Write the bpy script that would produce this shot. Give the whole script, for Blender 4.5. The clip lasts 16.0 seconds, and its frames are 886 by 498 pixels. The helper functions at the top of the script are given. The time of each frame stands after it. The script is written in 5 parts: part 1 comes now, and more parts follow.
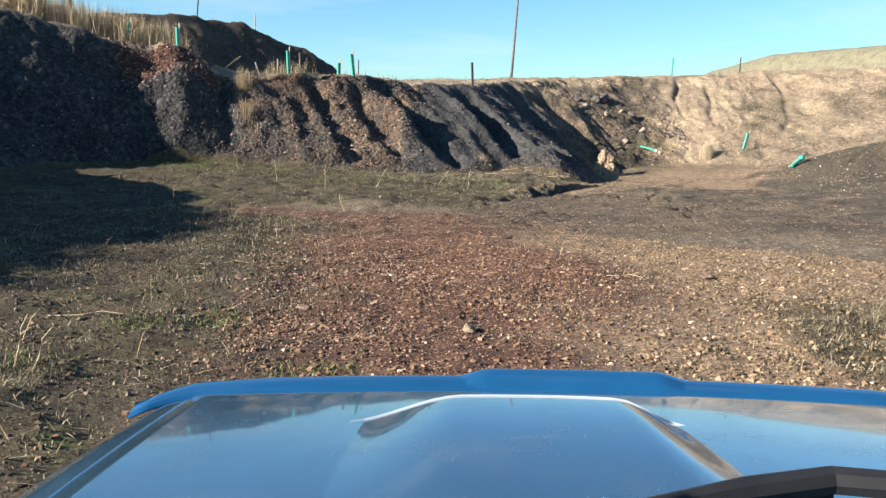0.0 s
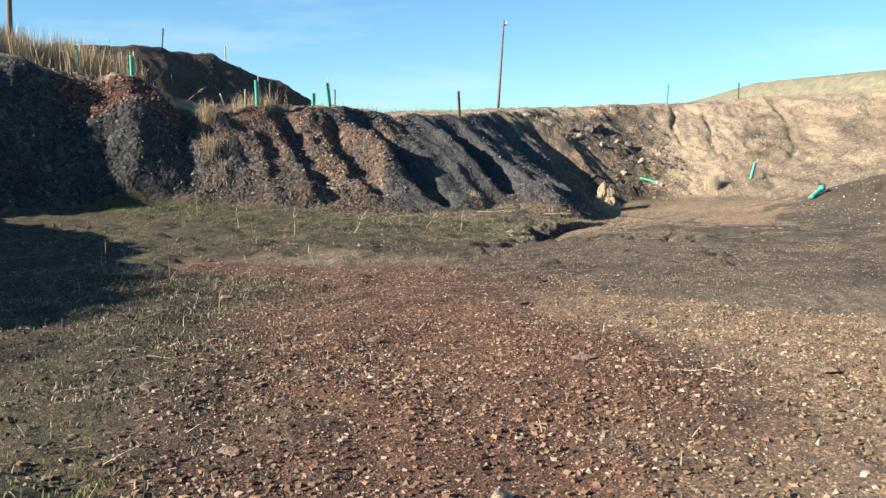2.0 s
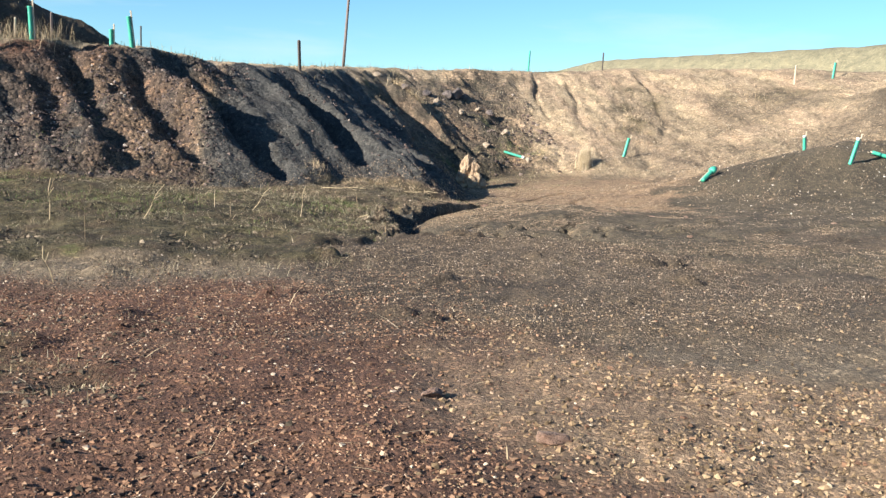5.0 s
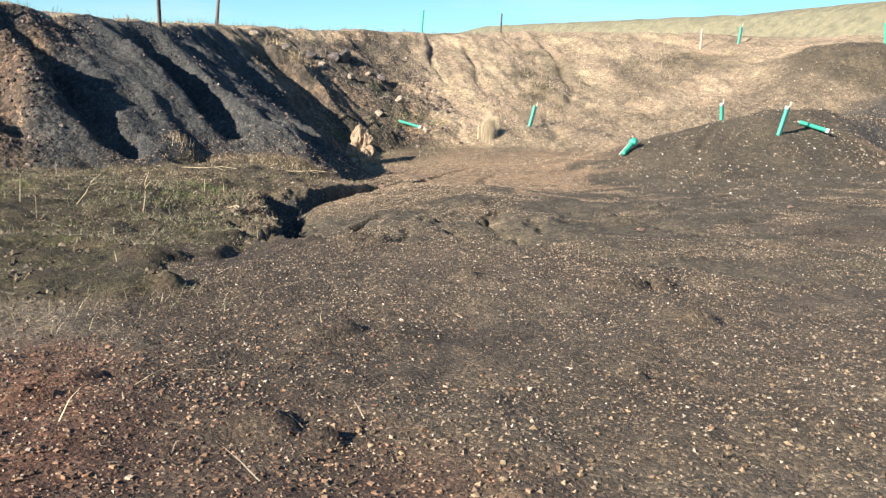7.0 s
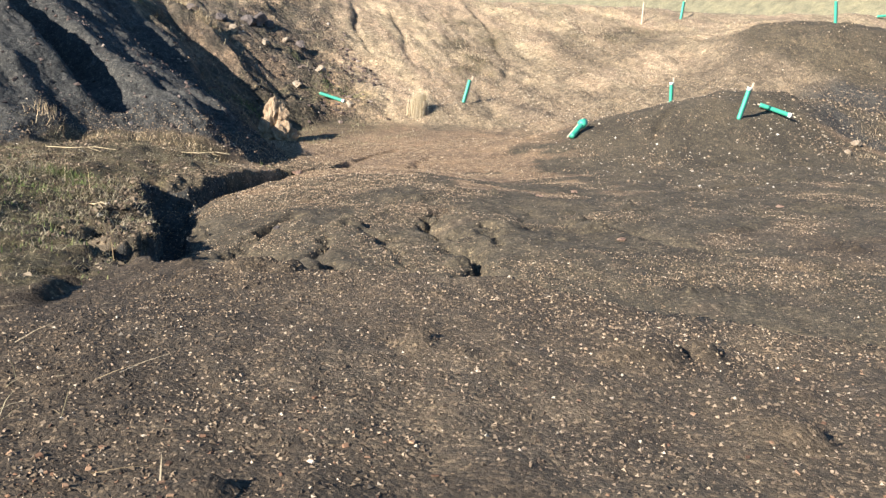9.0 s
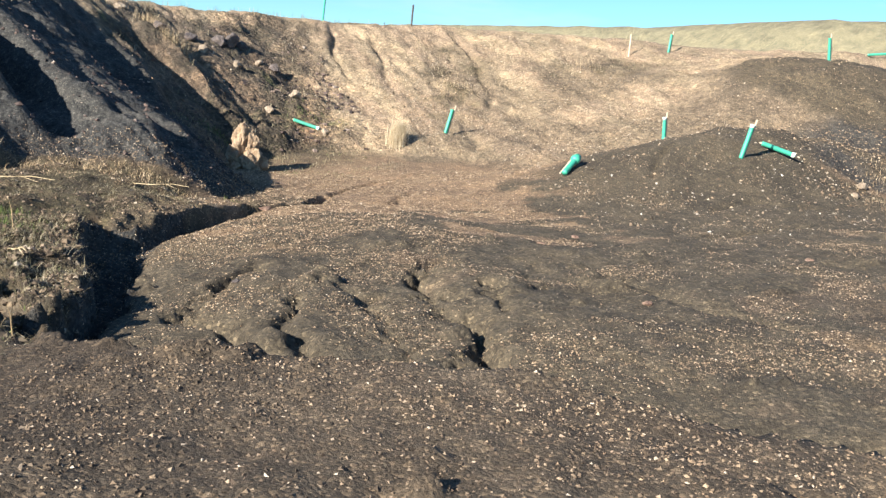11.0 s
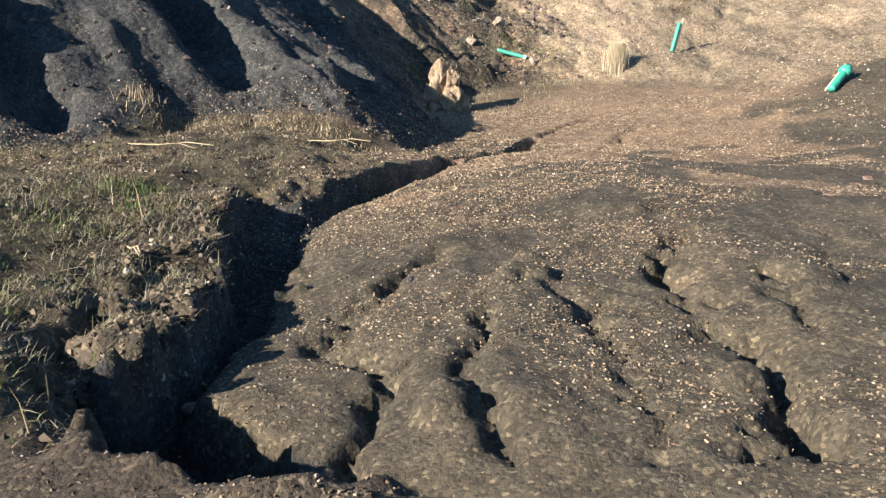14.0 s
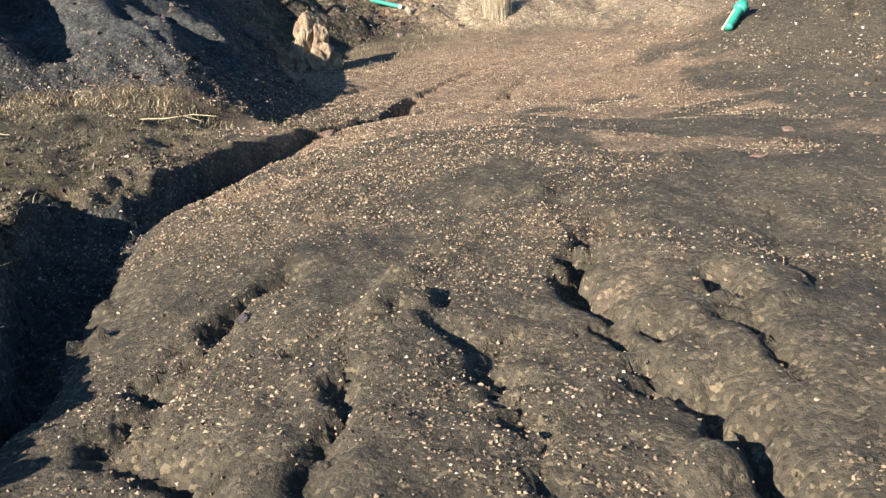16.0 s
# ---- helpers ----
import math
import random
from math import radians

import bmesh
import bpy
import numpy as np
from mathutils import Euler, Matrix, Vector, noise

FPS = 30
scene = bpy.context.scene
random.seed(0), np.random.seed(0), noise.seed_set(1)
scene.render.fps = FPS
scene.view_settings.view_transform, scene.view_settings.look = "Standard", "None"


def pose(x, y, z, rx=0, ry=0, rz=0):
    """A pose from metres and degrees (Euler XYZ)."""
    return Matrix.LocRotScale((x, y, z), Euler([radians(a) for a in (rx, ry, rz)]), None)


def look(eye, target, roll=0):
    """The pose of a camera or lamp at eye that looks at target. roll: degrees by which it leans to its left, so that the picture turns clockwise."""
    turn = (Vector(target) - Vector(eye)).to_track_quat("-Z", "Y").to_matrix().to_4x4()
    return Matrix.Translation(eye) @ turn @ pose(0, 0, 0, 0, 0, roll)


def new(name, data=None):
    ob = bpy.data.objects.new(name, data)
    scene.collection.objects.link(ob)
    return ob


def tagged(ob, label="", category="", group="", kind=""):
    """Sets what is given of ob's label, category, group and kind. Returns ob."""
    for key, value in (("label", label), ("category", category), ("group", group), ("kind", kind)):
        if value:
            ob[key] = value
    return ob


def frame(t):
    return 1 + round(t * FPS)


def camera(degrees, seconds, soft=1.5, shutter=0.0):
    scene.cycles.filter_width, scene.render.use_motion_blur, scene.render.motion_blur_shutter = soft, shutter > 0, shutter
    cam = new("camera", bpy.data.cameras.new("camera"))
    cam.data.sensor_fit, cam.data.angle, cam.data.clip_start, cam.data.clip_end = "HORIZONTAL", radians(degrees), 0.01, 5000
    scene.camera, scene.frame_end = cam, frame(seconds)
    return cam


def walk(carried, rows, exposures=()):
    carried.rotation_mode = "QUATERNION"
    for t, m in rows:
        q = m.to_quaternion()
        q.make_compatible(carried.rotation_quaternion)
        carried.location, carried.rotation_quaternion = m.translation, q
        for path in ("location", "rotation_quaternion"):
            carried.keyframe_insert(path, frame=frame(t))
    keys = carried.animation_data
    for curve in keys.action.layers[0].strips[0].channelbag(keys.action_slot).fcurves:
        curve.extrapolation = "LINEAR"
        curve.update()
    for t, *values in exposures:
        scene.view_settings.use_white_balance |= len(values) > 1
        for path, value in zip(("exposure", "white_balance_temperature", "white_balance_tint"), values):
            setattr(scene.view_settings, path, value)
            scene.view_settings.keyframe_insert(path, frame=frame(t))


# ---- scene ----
cam = camera(52.4, 16.0, soft=1.45)
METRES, EYE, TILT, LEAN, TURN = 17.0, 1.6, 8.0, 3.0, 0.0
ROWS = [
    (0.0, 0.0, 0.0, 0.0, 1.18, -16.7, -3.95),
    (0.5, -0.0017, 0.0333, -0.0054, 0.63, -15.8, -2.86),
    (1.0, -0.0043, 0.0715, -0.0126, 0.27, -15.38, -2.09),
    (1.5, -0.0083, 0.1111, -0.0174, 2.37, -15.55, -3.48),
    (2.0, -0.0079, 0.1508, -0.0242, -0.1, -14.48, -3.14),
    (2.5, -0.0097, 0.1936, -0.0331, -2.23, -15.61, -3.82),
    (3.0, -0.0098, 0.2332, -0.0398, -3.66, -15.97, -4.58),
    (3.5, -0.009, 0.2763, -0.0477, -6.42, -15.32, -4.97),
    (6.0, 0.0093, 0.4837, -0.0828, -12.48, -15.56, -7.67),
    (6.5, 0.0181, 0.5254, -0.0888, -15.21, -13.89, -7.48),
    (7.0, 0.0259, 0.5617, -0.0927, -16.96, -16.72, -7.88),
    (7.5, 0.0371, 0.601, -0.0983, -19.11, -18.06, -8.93),
    (8.0, 0.0468, 0.6359, -0.1037, -20.77, -16.94, -9.32),
    (10.5, 0.082, 0.7527, -0.1192, -22.38, -19.13, -11.18),
    (11.0, 0.0862, 0.7703, -0.1224, -23.05, -15.66, -11.4),
    (11.5, 0.093, 0.7904, -0.1261, -21.87, -15.51, -10.09),
    (12.0, 0.1006, 0.8106, -0.1293, -21.72, -15.5, -8.68),
    (12.5, 0.1077, 0.8313, -0.1335, -21.53, -15.76, -8.74),
    (13.0, 0.1141, 0.85, -0.1365, -22.28, -15.85, -9.56),
    (13.5, 0.1207, 0.869, -0.1385, -22.56, -16.09, -9.74),
    (13.7, 0.1239, 0.8770, -0.1397, -18.72, -16.58, -7.67),
    (13.8, 0.1256, 0.8810, -0.1404, -14.83, -18.44, -5.98),
    (13.9, 0.1272, 0.8850, -0.1410, -11.84, -20.71, -4.6),
    (14.0, 0.1288, 0.889, -0.1416, -10.56, -21.94, -4.76),
    (14.5, 0.1364, 0.9087, -0.1447, -13.19, -23.04, -4.58),
    (15.0, 0.1429, 0.9269, -0.1482, -14.61, -23.87, -4.14),
    (15.5, 0.1513, 0.945, -0.1513, -16.29, -24.4, -4.46),
    (16.0, 0.1575, 0.9625, -0.1541, -18.22, -24.36, -3.68),
]
walk(cam, [(t, pose(0, 0, EYE, TILT, LEAN, TURN) @ pose(METRES * x, METRES * y, METRES * z, 90 + pitch, roll, yaw)) for t, x, y, z, yaw, pitch, roll in ROWS],
     exposures=[(0.0, 1.46), (16.0, 1.46)])

# ---- light: low sun from the west side of the pit, clear sky ----
SUN_TO = Vector((-0.90, -0.38, 0.44)).normalized()
sun_data = bpy.data.lights.new("sun", "SUN")
sun_data.energy, sun_data.angle, sun_data.color = 5.0, radians(0.6), (1.0, 0.94, 0.85)
sun = new("sun", sun_data)
sun.matrix_world = look((0, 0, 40), Vector((0, 0, 40)) - SUN_TO)
world = bpy.data.worlds.new("sky")
scene.world = world
world.use_nodes = True
wn = world.node_tree
sky = wn.nodes.new("ShaderNodeTexSky")
sky.sky_type, sky.sun_disc = "NISHITA", False
sky.sun_elevation = math.asin(SUN_TO.z)
sky.sun_rotation = math.atan2(SUN_TO.x, SUN_TO.y)
sky.air_density, sky.dust_density, sky.ozone_density = 1.0, 0.0, 3.0
cool = wn.nodes.new("ShaderNodeMix")
cool.data_type, cool.blend_type = "RGBA", "MULTIPLY"
cool.inputs["Factor"].default_value, cool.inputs["B"].default_value = 1.0, (0.74, 1.08, 1.28, 1)
wn.links.new(sky.outputs[0], cool.inputs["A"])
# thin wisps of cloud low in the sky
wisp_at = wn.nodes.new("ShaderNodeMapping")
wisp_at.inputs["Scale"].default_value = (1.6, 1.6, 9.0)
wn.links.new(wn.nodes.new("ShaderNodeTexCoord").outputs["Generated"], wisp_at.inputs["Vector"])
wisp = wn.nodes.new("ShaderNodeTexNoise")
wisp.inputs["Scale"].default_value, wisp.inputs["Detail"].default_value, wisp.inputs["Roughness"].default_value = 2.2, 7.0, 0.55
wn.links.new(wisp_at.outputs[0], wisp.inputs["Vector"])
wisp_share = wn.nodes.new("ShaderNodeMapRange")
wisp_share.inputs["From Min"].default_value, wisp_share.inputs["From Max"].default_value, wisp_share.inputs["To Max"].default_value = 0.54, 0.84, 0.42
wn.links.new(wisp.outputs[0], wisp_share.inputs["Value"])
cloudy = wn.nodes.new("ShaderNodeMix")
cloudy.data_type = "RGBA"
cloudy.inputs["B"].default_value = (7.2, 7.8, 8.2, 1)
wn.links.new(wisp_share.outputs[0], cloudy.inputs["Factor"])
wn.links.new(cool.outputs["Result"], cloudy.inputs["A"])
wn.links.new(cloudy.outputs["Result"], wn.nodes["Background"].inputs[0])
wn.nodes["Background"].inputs[1].default_value = 0.051


# ---- node helpers ----
def material(name):
    m = bpy.data.materials.new(name)
    m.use_nodes = True
    nt = m.node_tree
    return m, nt, nt.nodes["Principled BSDF"]


def noise_node(nt, scale, detail=6.0, rough=0.6, vec=None):
    n = nt.nodes.new("ShaderNodeTexNoise")
    n.inputs["Scale"].default_value, n.inputs["Detail"].default_value, n.inputs["Roughness"].default_value = scale, detail, rough
    if vec:
        nt.links.new(vec, n.inputs["Vector"])
    return n


def ramp(nt, fac, stops):
    r = nt.nodes.new("ShaderNodeValToRGB")
    while len(r.color_ramp.elements) < len(stops):
        r.color_ramp.elements.new(0.5)
    for e, (p, c) in zip(r.color_ramp.elements, stops):
        e.position, e.color = p, (*c, 1)
    nt.links.new(fac, r.inputs[0])
    return r.outputs[0]


def mix(nt, fac, a, b, kind="MIX"):
    n = nt.nodes.new("ShaderNodeMix")
    n.data_type, n.blend_type = "RGBA", kind
    for sock, v in ((n.inputs["Factor"], fac), (n.inputs["A"], a), (n.inputs["B"], b)):
        if isinstance(v, tuple):
            sock.default_value = (*v, 1)
        elif isinstance(v, float):
            sock.default_value = v
        else:
            nt.links.new(v, sock)
    return n.outputs["Result"]


def calc(nt, op, a, b=0.0, clamp=False):
    n = nt.nodes.new("ShaderNodeMath")
    n.operation, n.use_clamp = op, clamp
    for sock, v in zip(n.inputs, (a, b)):
        if isinstance(v, float):
            sock.default_value = v
        else:
            nt.links.new(v, sock)
    return n.outputs[0]


def bump(nt, bsdf, height, strength, distance):
    b = nt.nodes.new("ShaderNodeBump")
    b.inputs["Strength"].default_value, b.inputs["Distance"].default_value = strength, distance
    nt.links.new(height, b.inputs["Height"])
    nt.links.new(b.outputs[0], bsdf.inputs["Normal"])


def coords(nt):
    return nt.nodes.new("ShaderNodeTexCoord").outputs["Object"]


def simple(name, color, rough=0.5, metal=0.0, vary=0.15, scale=8.0, coat=0.0):
    m, nt, b = material(name)
    n = noise_node(nt, scale, 5.0, 0.65, coords(nt))
    lo, hi = tuple(c * (1 - vary) for c in color), tuple(min(1, c * (1 + vary)) for c in color)
    nt.links.new(ramp(nt, n.outputs[0], [(0.3, lo), (0.7, hi)]), b.inputs["Base Color"])
    b.inputs["Roughness"].default_value, b.inputs["Metallic"].default_value = rough, metal
    b.inputs["Coat Weight"].default_value = coat
    bump(nt, b, n.outputs[0], 0.15, 0.004)
    return m


# ---- terrain form ----
def smooth(a, b, v):
    u = np.clip((v - a) / (b - a), 0, 1)
    return u * u * (3 - 2 * u)


def polyline_distance(px, py, line):
    """Distance to a polyline, and how far along it (0 to 1) the nearest place lies."""
    best, along = np.full(px.shape, 1e9), np.zeros(px.shape)
    n = len(line) - 1
    for i in range(n):
        (ax, ay), (bx, by) = line[i][:2], line[i + 1][:2]
        dx, dy = bx - ax, by - ay
        u = np.clip(((px - ax) * dx + (py - ay) * dy) / (dx * dx + dy * dy), 0, 1)
        d = np.hypot(px - ax - u * dx, py - ay - u * dy)
        near = d < best
        best, along = np.where(near, d, best), np.where(near, (i + u) / n, along)
    return best, along


def inside(px, py, ring):
    hit = np.zeros(px.shape, bool)
    for i in range(len(ring)):
        (ax, ay), (bx, by) = ring[i][:2], ring[i - 1][:2]
        if ay != by:
            hit ^= ((ay > py) != (by > py)) & (px < (bx - ax) * (py - ay) / (by - ay) + ax)
    return hit


def lattice(ix, iy, seed):
    h = (ix.astype(np.int64) * 374761393 + iy.astype(np.int64) * 668265263 + seed * 1442695041) & 0xFFFFFFFF
    h = ((h ^ (h >> 13)) * 1274126177) & 0xFFFFFFFF
    return ((h ^ (h >> 16)) & 0xFFFF) / 65535.0


def value_noise(px, py, seed):
    ix, iy = np.floor(px), np.floor(py)
    fx, fy = px - ix, py - iy
    fx, fy = fx * fx * (3 - 2 * fx), fy * fy * (3 - 2 * fy)
    a, b = lattice(ix, iy, seed), lattice(ix + 1, iy, seed)
    c, d = lattice(ix, iy + 1, seed), lattice(ix + 1, iy + 1, seed)
    return (a + (b - a) * fx) * (1 - fy) + (c + (d - c) * fx) * fy - 0.5


def fbm(px, py, size, octaves, seed, gain=0.5):
    out, amp = np.zeros(px.shape), 1.0
    for o in range(octaves):
        k = 2.03 ** o / size
        out += amp * value_noise(px * k + 17.3 * o, py * k - 9.1 * o, seed + o)
        amp *= gain
    return out


# foot of the banks round the pit floor, and their rim (x, y, height)
TOE = [(-7.0, -40), (-6.4, 7), (-6.2, 9.5), (-7.0, 12), (-9.0, 15), (-9.5, 18), (-9.2, 20.5), (-8.3, 22.4), (-7.2, 23.0), (-6.0, 23.4), (-5.0, 23.4), (-3.5, 23.2), (-2.2, 23.3), (-1.5, 23.4), (-0.7, 23.5), (0.1, 23.9), (0.7, 24.4), (1.2, 25.3), (1.9, 25.6), (2.6, 25.5), (3.1, 25.4), (3.7, 25.6), (4.2, 26.2), (4.8, 27.3), (4.85, 28.4), (4.8, 29.8), (4.85, 31.3), (5.6, 33.0),
       (7.2, 33.7), (9.2, 32.8), (10.6, 32.2), (12.2, 30.2), (14, 27.8), (17, 25.6), (22, 23.4), (26, 20), (27, 10), (27, -40)]
# heights of the unseen west rim, south of y 22, are set by its shadow
RIM = [(-10, -40, 3.2), (-8.9, 5, 2.6), (-8.4, 9.5, 2.55), (-9.5, 12, 2.85), (-12.4, 15, 3.0), (-13.4, 18, 2.6), (-13.0, 20.4, 2.6), (-12.2, 21.9, 3.9), (-11.3, 23.0, 4.0), (-10.3, 23.6, 3.6), (-8.9, 24.4, 3.15), (-7.7, 24.8, 3.05), (-6.9, 25.0, 2.85), (-6.1, 25.4, 2.4), (-5.6, 26.0, 2.5), (-4.8, 26.5, 2.7), (-3, 27.6, 2.6),
       (-1.2, 29.3, 2.5), (0.7, 32.1, 2.6), (2.2, 36, 2.8), (4.7, 41, 3.15), (8, 42.8, 3.35), (10.4, 43.2, 3.45), (13.5, 43.4, 3.7), (17, 43, 3.9), (20, 40.5, 3.9),
       (24, 38.5, 4.0), (29, 36, 4.3), (34, 30, 4.5), (36, 10, 4.2), (36, -40, 4.0)]
# the washed-out gully that drains the pit (x, y), its lip, and the rills in the fan beyond it
GULLY = [(1.2, 18.3), (1.5, 18.5), (1.62, 18.95), (1.84, 19.6), (1.97, 20.3), (1.98, 20.9), (2.06, 21.6), (2.32, 22.2), (2.62, 22.75), (2.95, 23.2), (3.42, 23.95), (4.0, 24.85), (4.5, 25.35), (5.16, 25.62), (5.44, 26.37), (5.85, 27.4), (7.24, 28.83), (8.91, 30.23)]
LIP = [(0.6, 18.6), (1.46, 18.36), (1.69, 18.1), (1.9, 17.72), (2.12, 17.6), (2.61, 17.58), (3.1, 17.3), (3.55, 16.98), (3.7, 16.7), (3.9, 16.3), (4.4, 15.8), (5.2, 15.3), (6.4, 14.7), (8.0, 13.9), (12.0, 12.4)]
# the fan's own edge along the gully
FAN_EDGE = [(1.95, 18.5), (1.80, 19.06), (1.84, 19.3), (1.94, 19.65), (2.10, 20.1), (2.17, 20.6), (2.26, 21.2), (2.45, 22.1), (2.62, 22.6), (3.02, 23.1), (3.6, 23.95), (4.1, 24.75), (4.6, 25.35), (5.2, 25.6)]
# the steep-sided hollow at the gully's end, from its ragged grassy brink round to the fan
HOLLOW = [(1.38, 18.75), (1.44, 18.9), (1.58, 18.95), (1.63, 19.12), (1.70, 19.28), (1.79, 19.7), (1.87, 20.3), (1.86, 20.7), (1.83, 21.3), (1.86, 22.0), (1.98, 22.62), (2.25, 22.66), (2.42, 22.64), (2.62, 22.85), (2.98, 23.3),
          (3.02, 23.15), (2.58, 22.5), (2.45, 22.1), (2.26, 21.2), (2.17, 20.6), (2.10, 20.1), (1.94, 19.65), (1.80, 19.17), (1.84, 19.0), (2.03, 18.67), (2.16, 18.5), (2.42, 18.1), (2.62, 17.8), (2.4, 17.68), (2.1, 17.84), (1.87, 17.92), (1.78, 18.06), (1.70, 18.25), (1.61, 18.41), (1.48, 18.56)]


def bank_share(px, py):
    """0 on the pit floor, 1 above the rim, between them on the banks."""
    toe_d = np.where(inside(px, py, TOE), 0.0, polyline_distance(px, py, TOE)[0])
    rim_d, _ = polyline_distance(px, py, RIM)
    rim_d = np.where(inside(px, py, RIM), rim_d, 0.0)
    return toe_d / np.maximum(toe_d + rim_d, 1e-6)


def rim_height(px, py):
    total, weight = np.zeros(px.shape), np.zeros(px.shape)
    for (ax, ay, az), (bx, by, bz) in zip(RIM, RIM[1:]):
        for s in (0.0, 0.33, 0.67):
            w = 1 / ((px - ax - s * (bx - ax)) ** 2 + (py - ay - s * (by - ay)) ** 2 + 0.5) ** 2
            total, weight = total + w * (az + s * (bz - az)), weight + w
    return total / weight


def mound(px, py, cx, cy, sx, sy, height, turn=0.0, power=2.0):
    c, s = math.cos(radians(turn)), math.sin(radians(turn))
    u, v = (px - cx) * c + (py - cy) * s, -(px - cx) * s + (py - cy) * c
    return height * np.exp(-(np.abs(u / sx) ** power + np.abs(v / sy) ** power))


# ridges (+) and gullies (-) worn into the banks: plan line, height, half width
BROWN_RIBS = [
    ([(-4.9, 26.6), (-4.5, 26.1), (-4.05, 25.5), (-3.6, 24.7), (-2.9, 23.5)], 0.26, 0.60),
    ([(-4.35, 26.8), (-3.92, 26.1), (-3.45, 25.3), (-3.15, 24.8), (-2.4, 23.7)], -0.40, 0.22),
    ([(-3.85, 26.8), (-3.3, 26.0), (-2.75, 25.1), (-1.95, 23.8)], 0.18, 0.34),
    ([(-3.05, 27.1), (-2.57, 26.2), (-2.15, 25.5), (-1.75, 24.8), (-1.2, 24.1)], -0.44, 0.25),
    ([(-2.5, 27.2), (-1.72, 25.8), (-1.2, 25.2), (-0.7, 24.6), (-0.45, 24.2)], 0.26, 0.36),
]
SPOIL_RIBS = [
    ([(-1.9, 27.8), (-1.2, 26.6), (-0.8, 25.9), (-0.5, 25.3), (-0.1, 24.9), (0.5, 24.6)], -0.85, 0.46),
    ([(-0.4, 29.2), (0.3, 28.1), (0.7, 27.2), (1.2, 26.5), (1.57, 25.8)], 0.26, 0.36),
    ([(0.1, 30.1), (0.8, 28.9), (1.25, 27.9), (1.75, 26.8), (2.05, 26.0)], -0.76, 0.42),
    ([(1.1, 29.4), (1.6, 28.2), (2.05, 27.0), (2.4, 26.0)], 0.14, 0.20),
    ([(1.1, 32.8), (1.6, 32.0), (2.0, 31.0), (2.45, 29.9), (2.95, 28.6), (3.4, 27.4), (4.0, 26.6)], 0.02, 0.40),
    ([(2.1, 34.4), (2.8, 32.9), (3.3, 31.3), (3.6, 30.1), (3.75, 29.4)], -0.48, 0.44),
    ([(2.0, 29.2), (2.5, 27.6), (2.9, 26.3)], -0.14, 0.14),
    ([(2.6, 28.4), (3.0, 27.0), (3.3, 26.0)], -0.12, 0.12),
    ([(3.4, 36.2), (4.33, 35.2), (5.0, 34.3)], -0.22, 0.13),
    ([(4.5, 37.7), (5.6, 36.4), (6.4, 35.1)], -0.20, 0.13),
]
WEST_RIBS = [
    ([(-7.3, 24.6), (-7.0, 23.6), (-6.8, 22.6)], 0.50, 0.62),
    ([(-6.6, 25.4), (-6.4, 24.6), (-6.2, 24.2), (-5.74, 23.8), (-5.3, 23.5)], -0.60, 0.32),
    ([(-5.6, 25.9), (-5.14, 24.8), (-4.75, 24.1), (-4.5, 23.5)], 0.30, 0.85),
    ([(-8.9, 24.2), (-8.4, 23.4), (-7.9, 22.4)], -0.35, 0.30),
    ([(-10.6, 22.6), (-9.6, 22.4), (-8.6, 22.3)], 0.35, 0.40),
    ([(-11.2, 21.2), (-10.0, 21.2), (-8.8, 21.3)], -0.40, 0.40),
    ([(-12.0, 19.6), (-10.6, 19.8), (-9.2, 20.0)], 0.35, 0.45),
]
WALL_RIBS = [
    ([(10.5, 42.9), (9.95, 41.0), (9.75, 39.6), (9.6, 37.6)], -0.22, 0.09),
    ([(11.6, 42.2), (11.2, 40.0), (10.85, 38.4), (10.4, 36.0)], -0.15, 0.08),
    ([(12.6, 43.0), (12.4, 40.0), (11.6, 37.0)], 0.22, 0.80),
    ([(14.6, 42.4), (14.35, 39.6), (13.6, 36.8), (12.3, 34.7)], -0.20, 0.12),
    ([(16.4, 42.0), (15.9, 39.4), (15.3, 36.8)], 0.22, 0.70),
    ([(3.6, 37.2), (4.9, 35.4), (6.0, 33.4)], 0.20, 0.40),
    ([(5.0, 40.4), (5.9, 38.2), (6.9, 35.6)], 0.28, 0.55),
    ([(7.4, 41.8), (7.7, 38.8), (7.9, 35.6)], -0.20, 0.45),
]
RIBS = BROWN_RIBS + SPOIL_RIBS + WEST_RIBS + WALL_RIBS
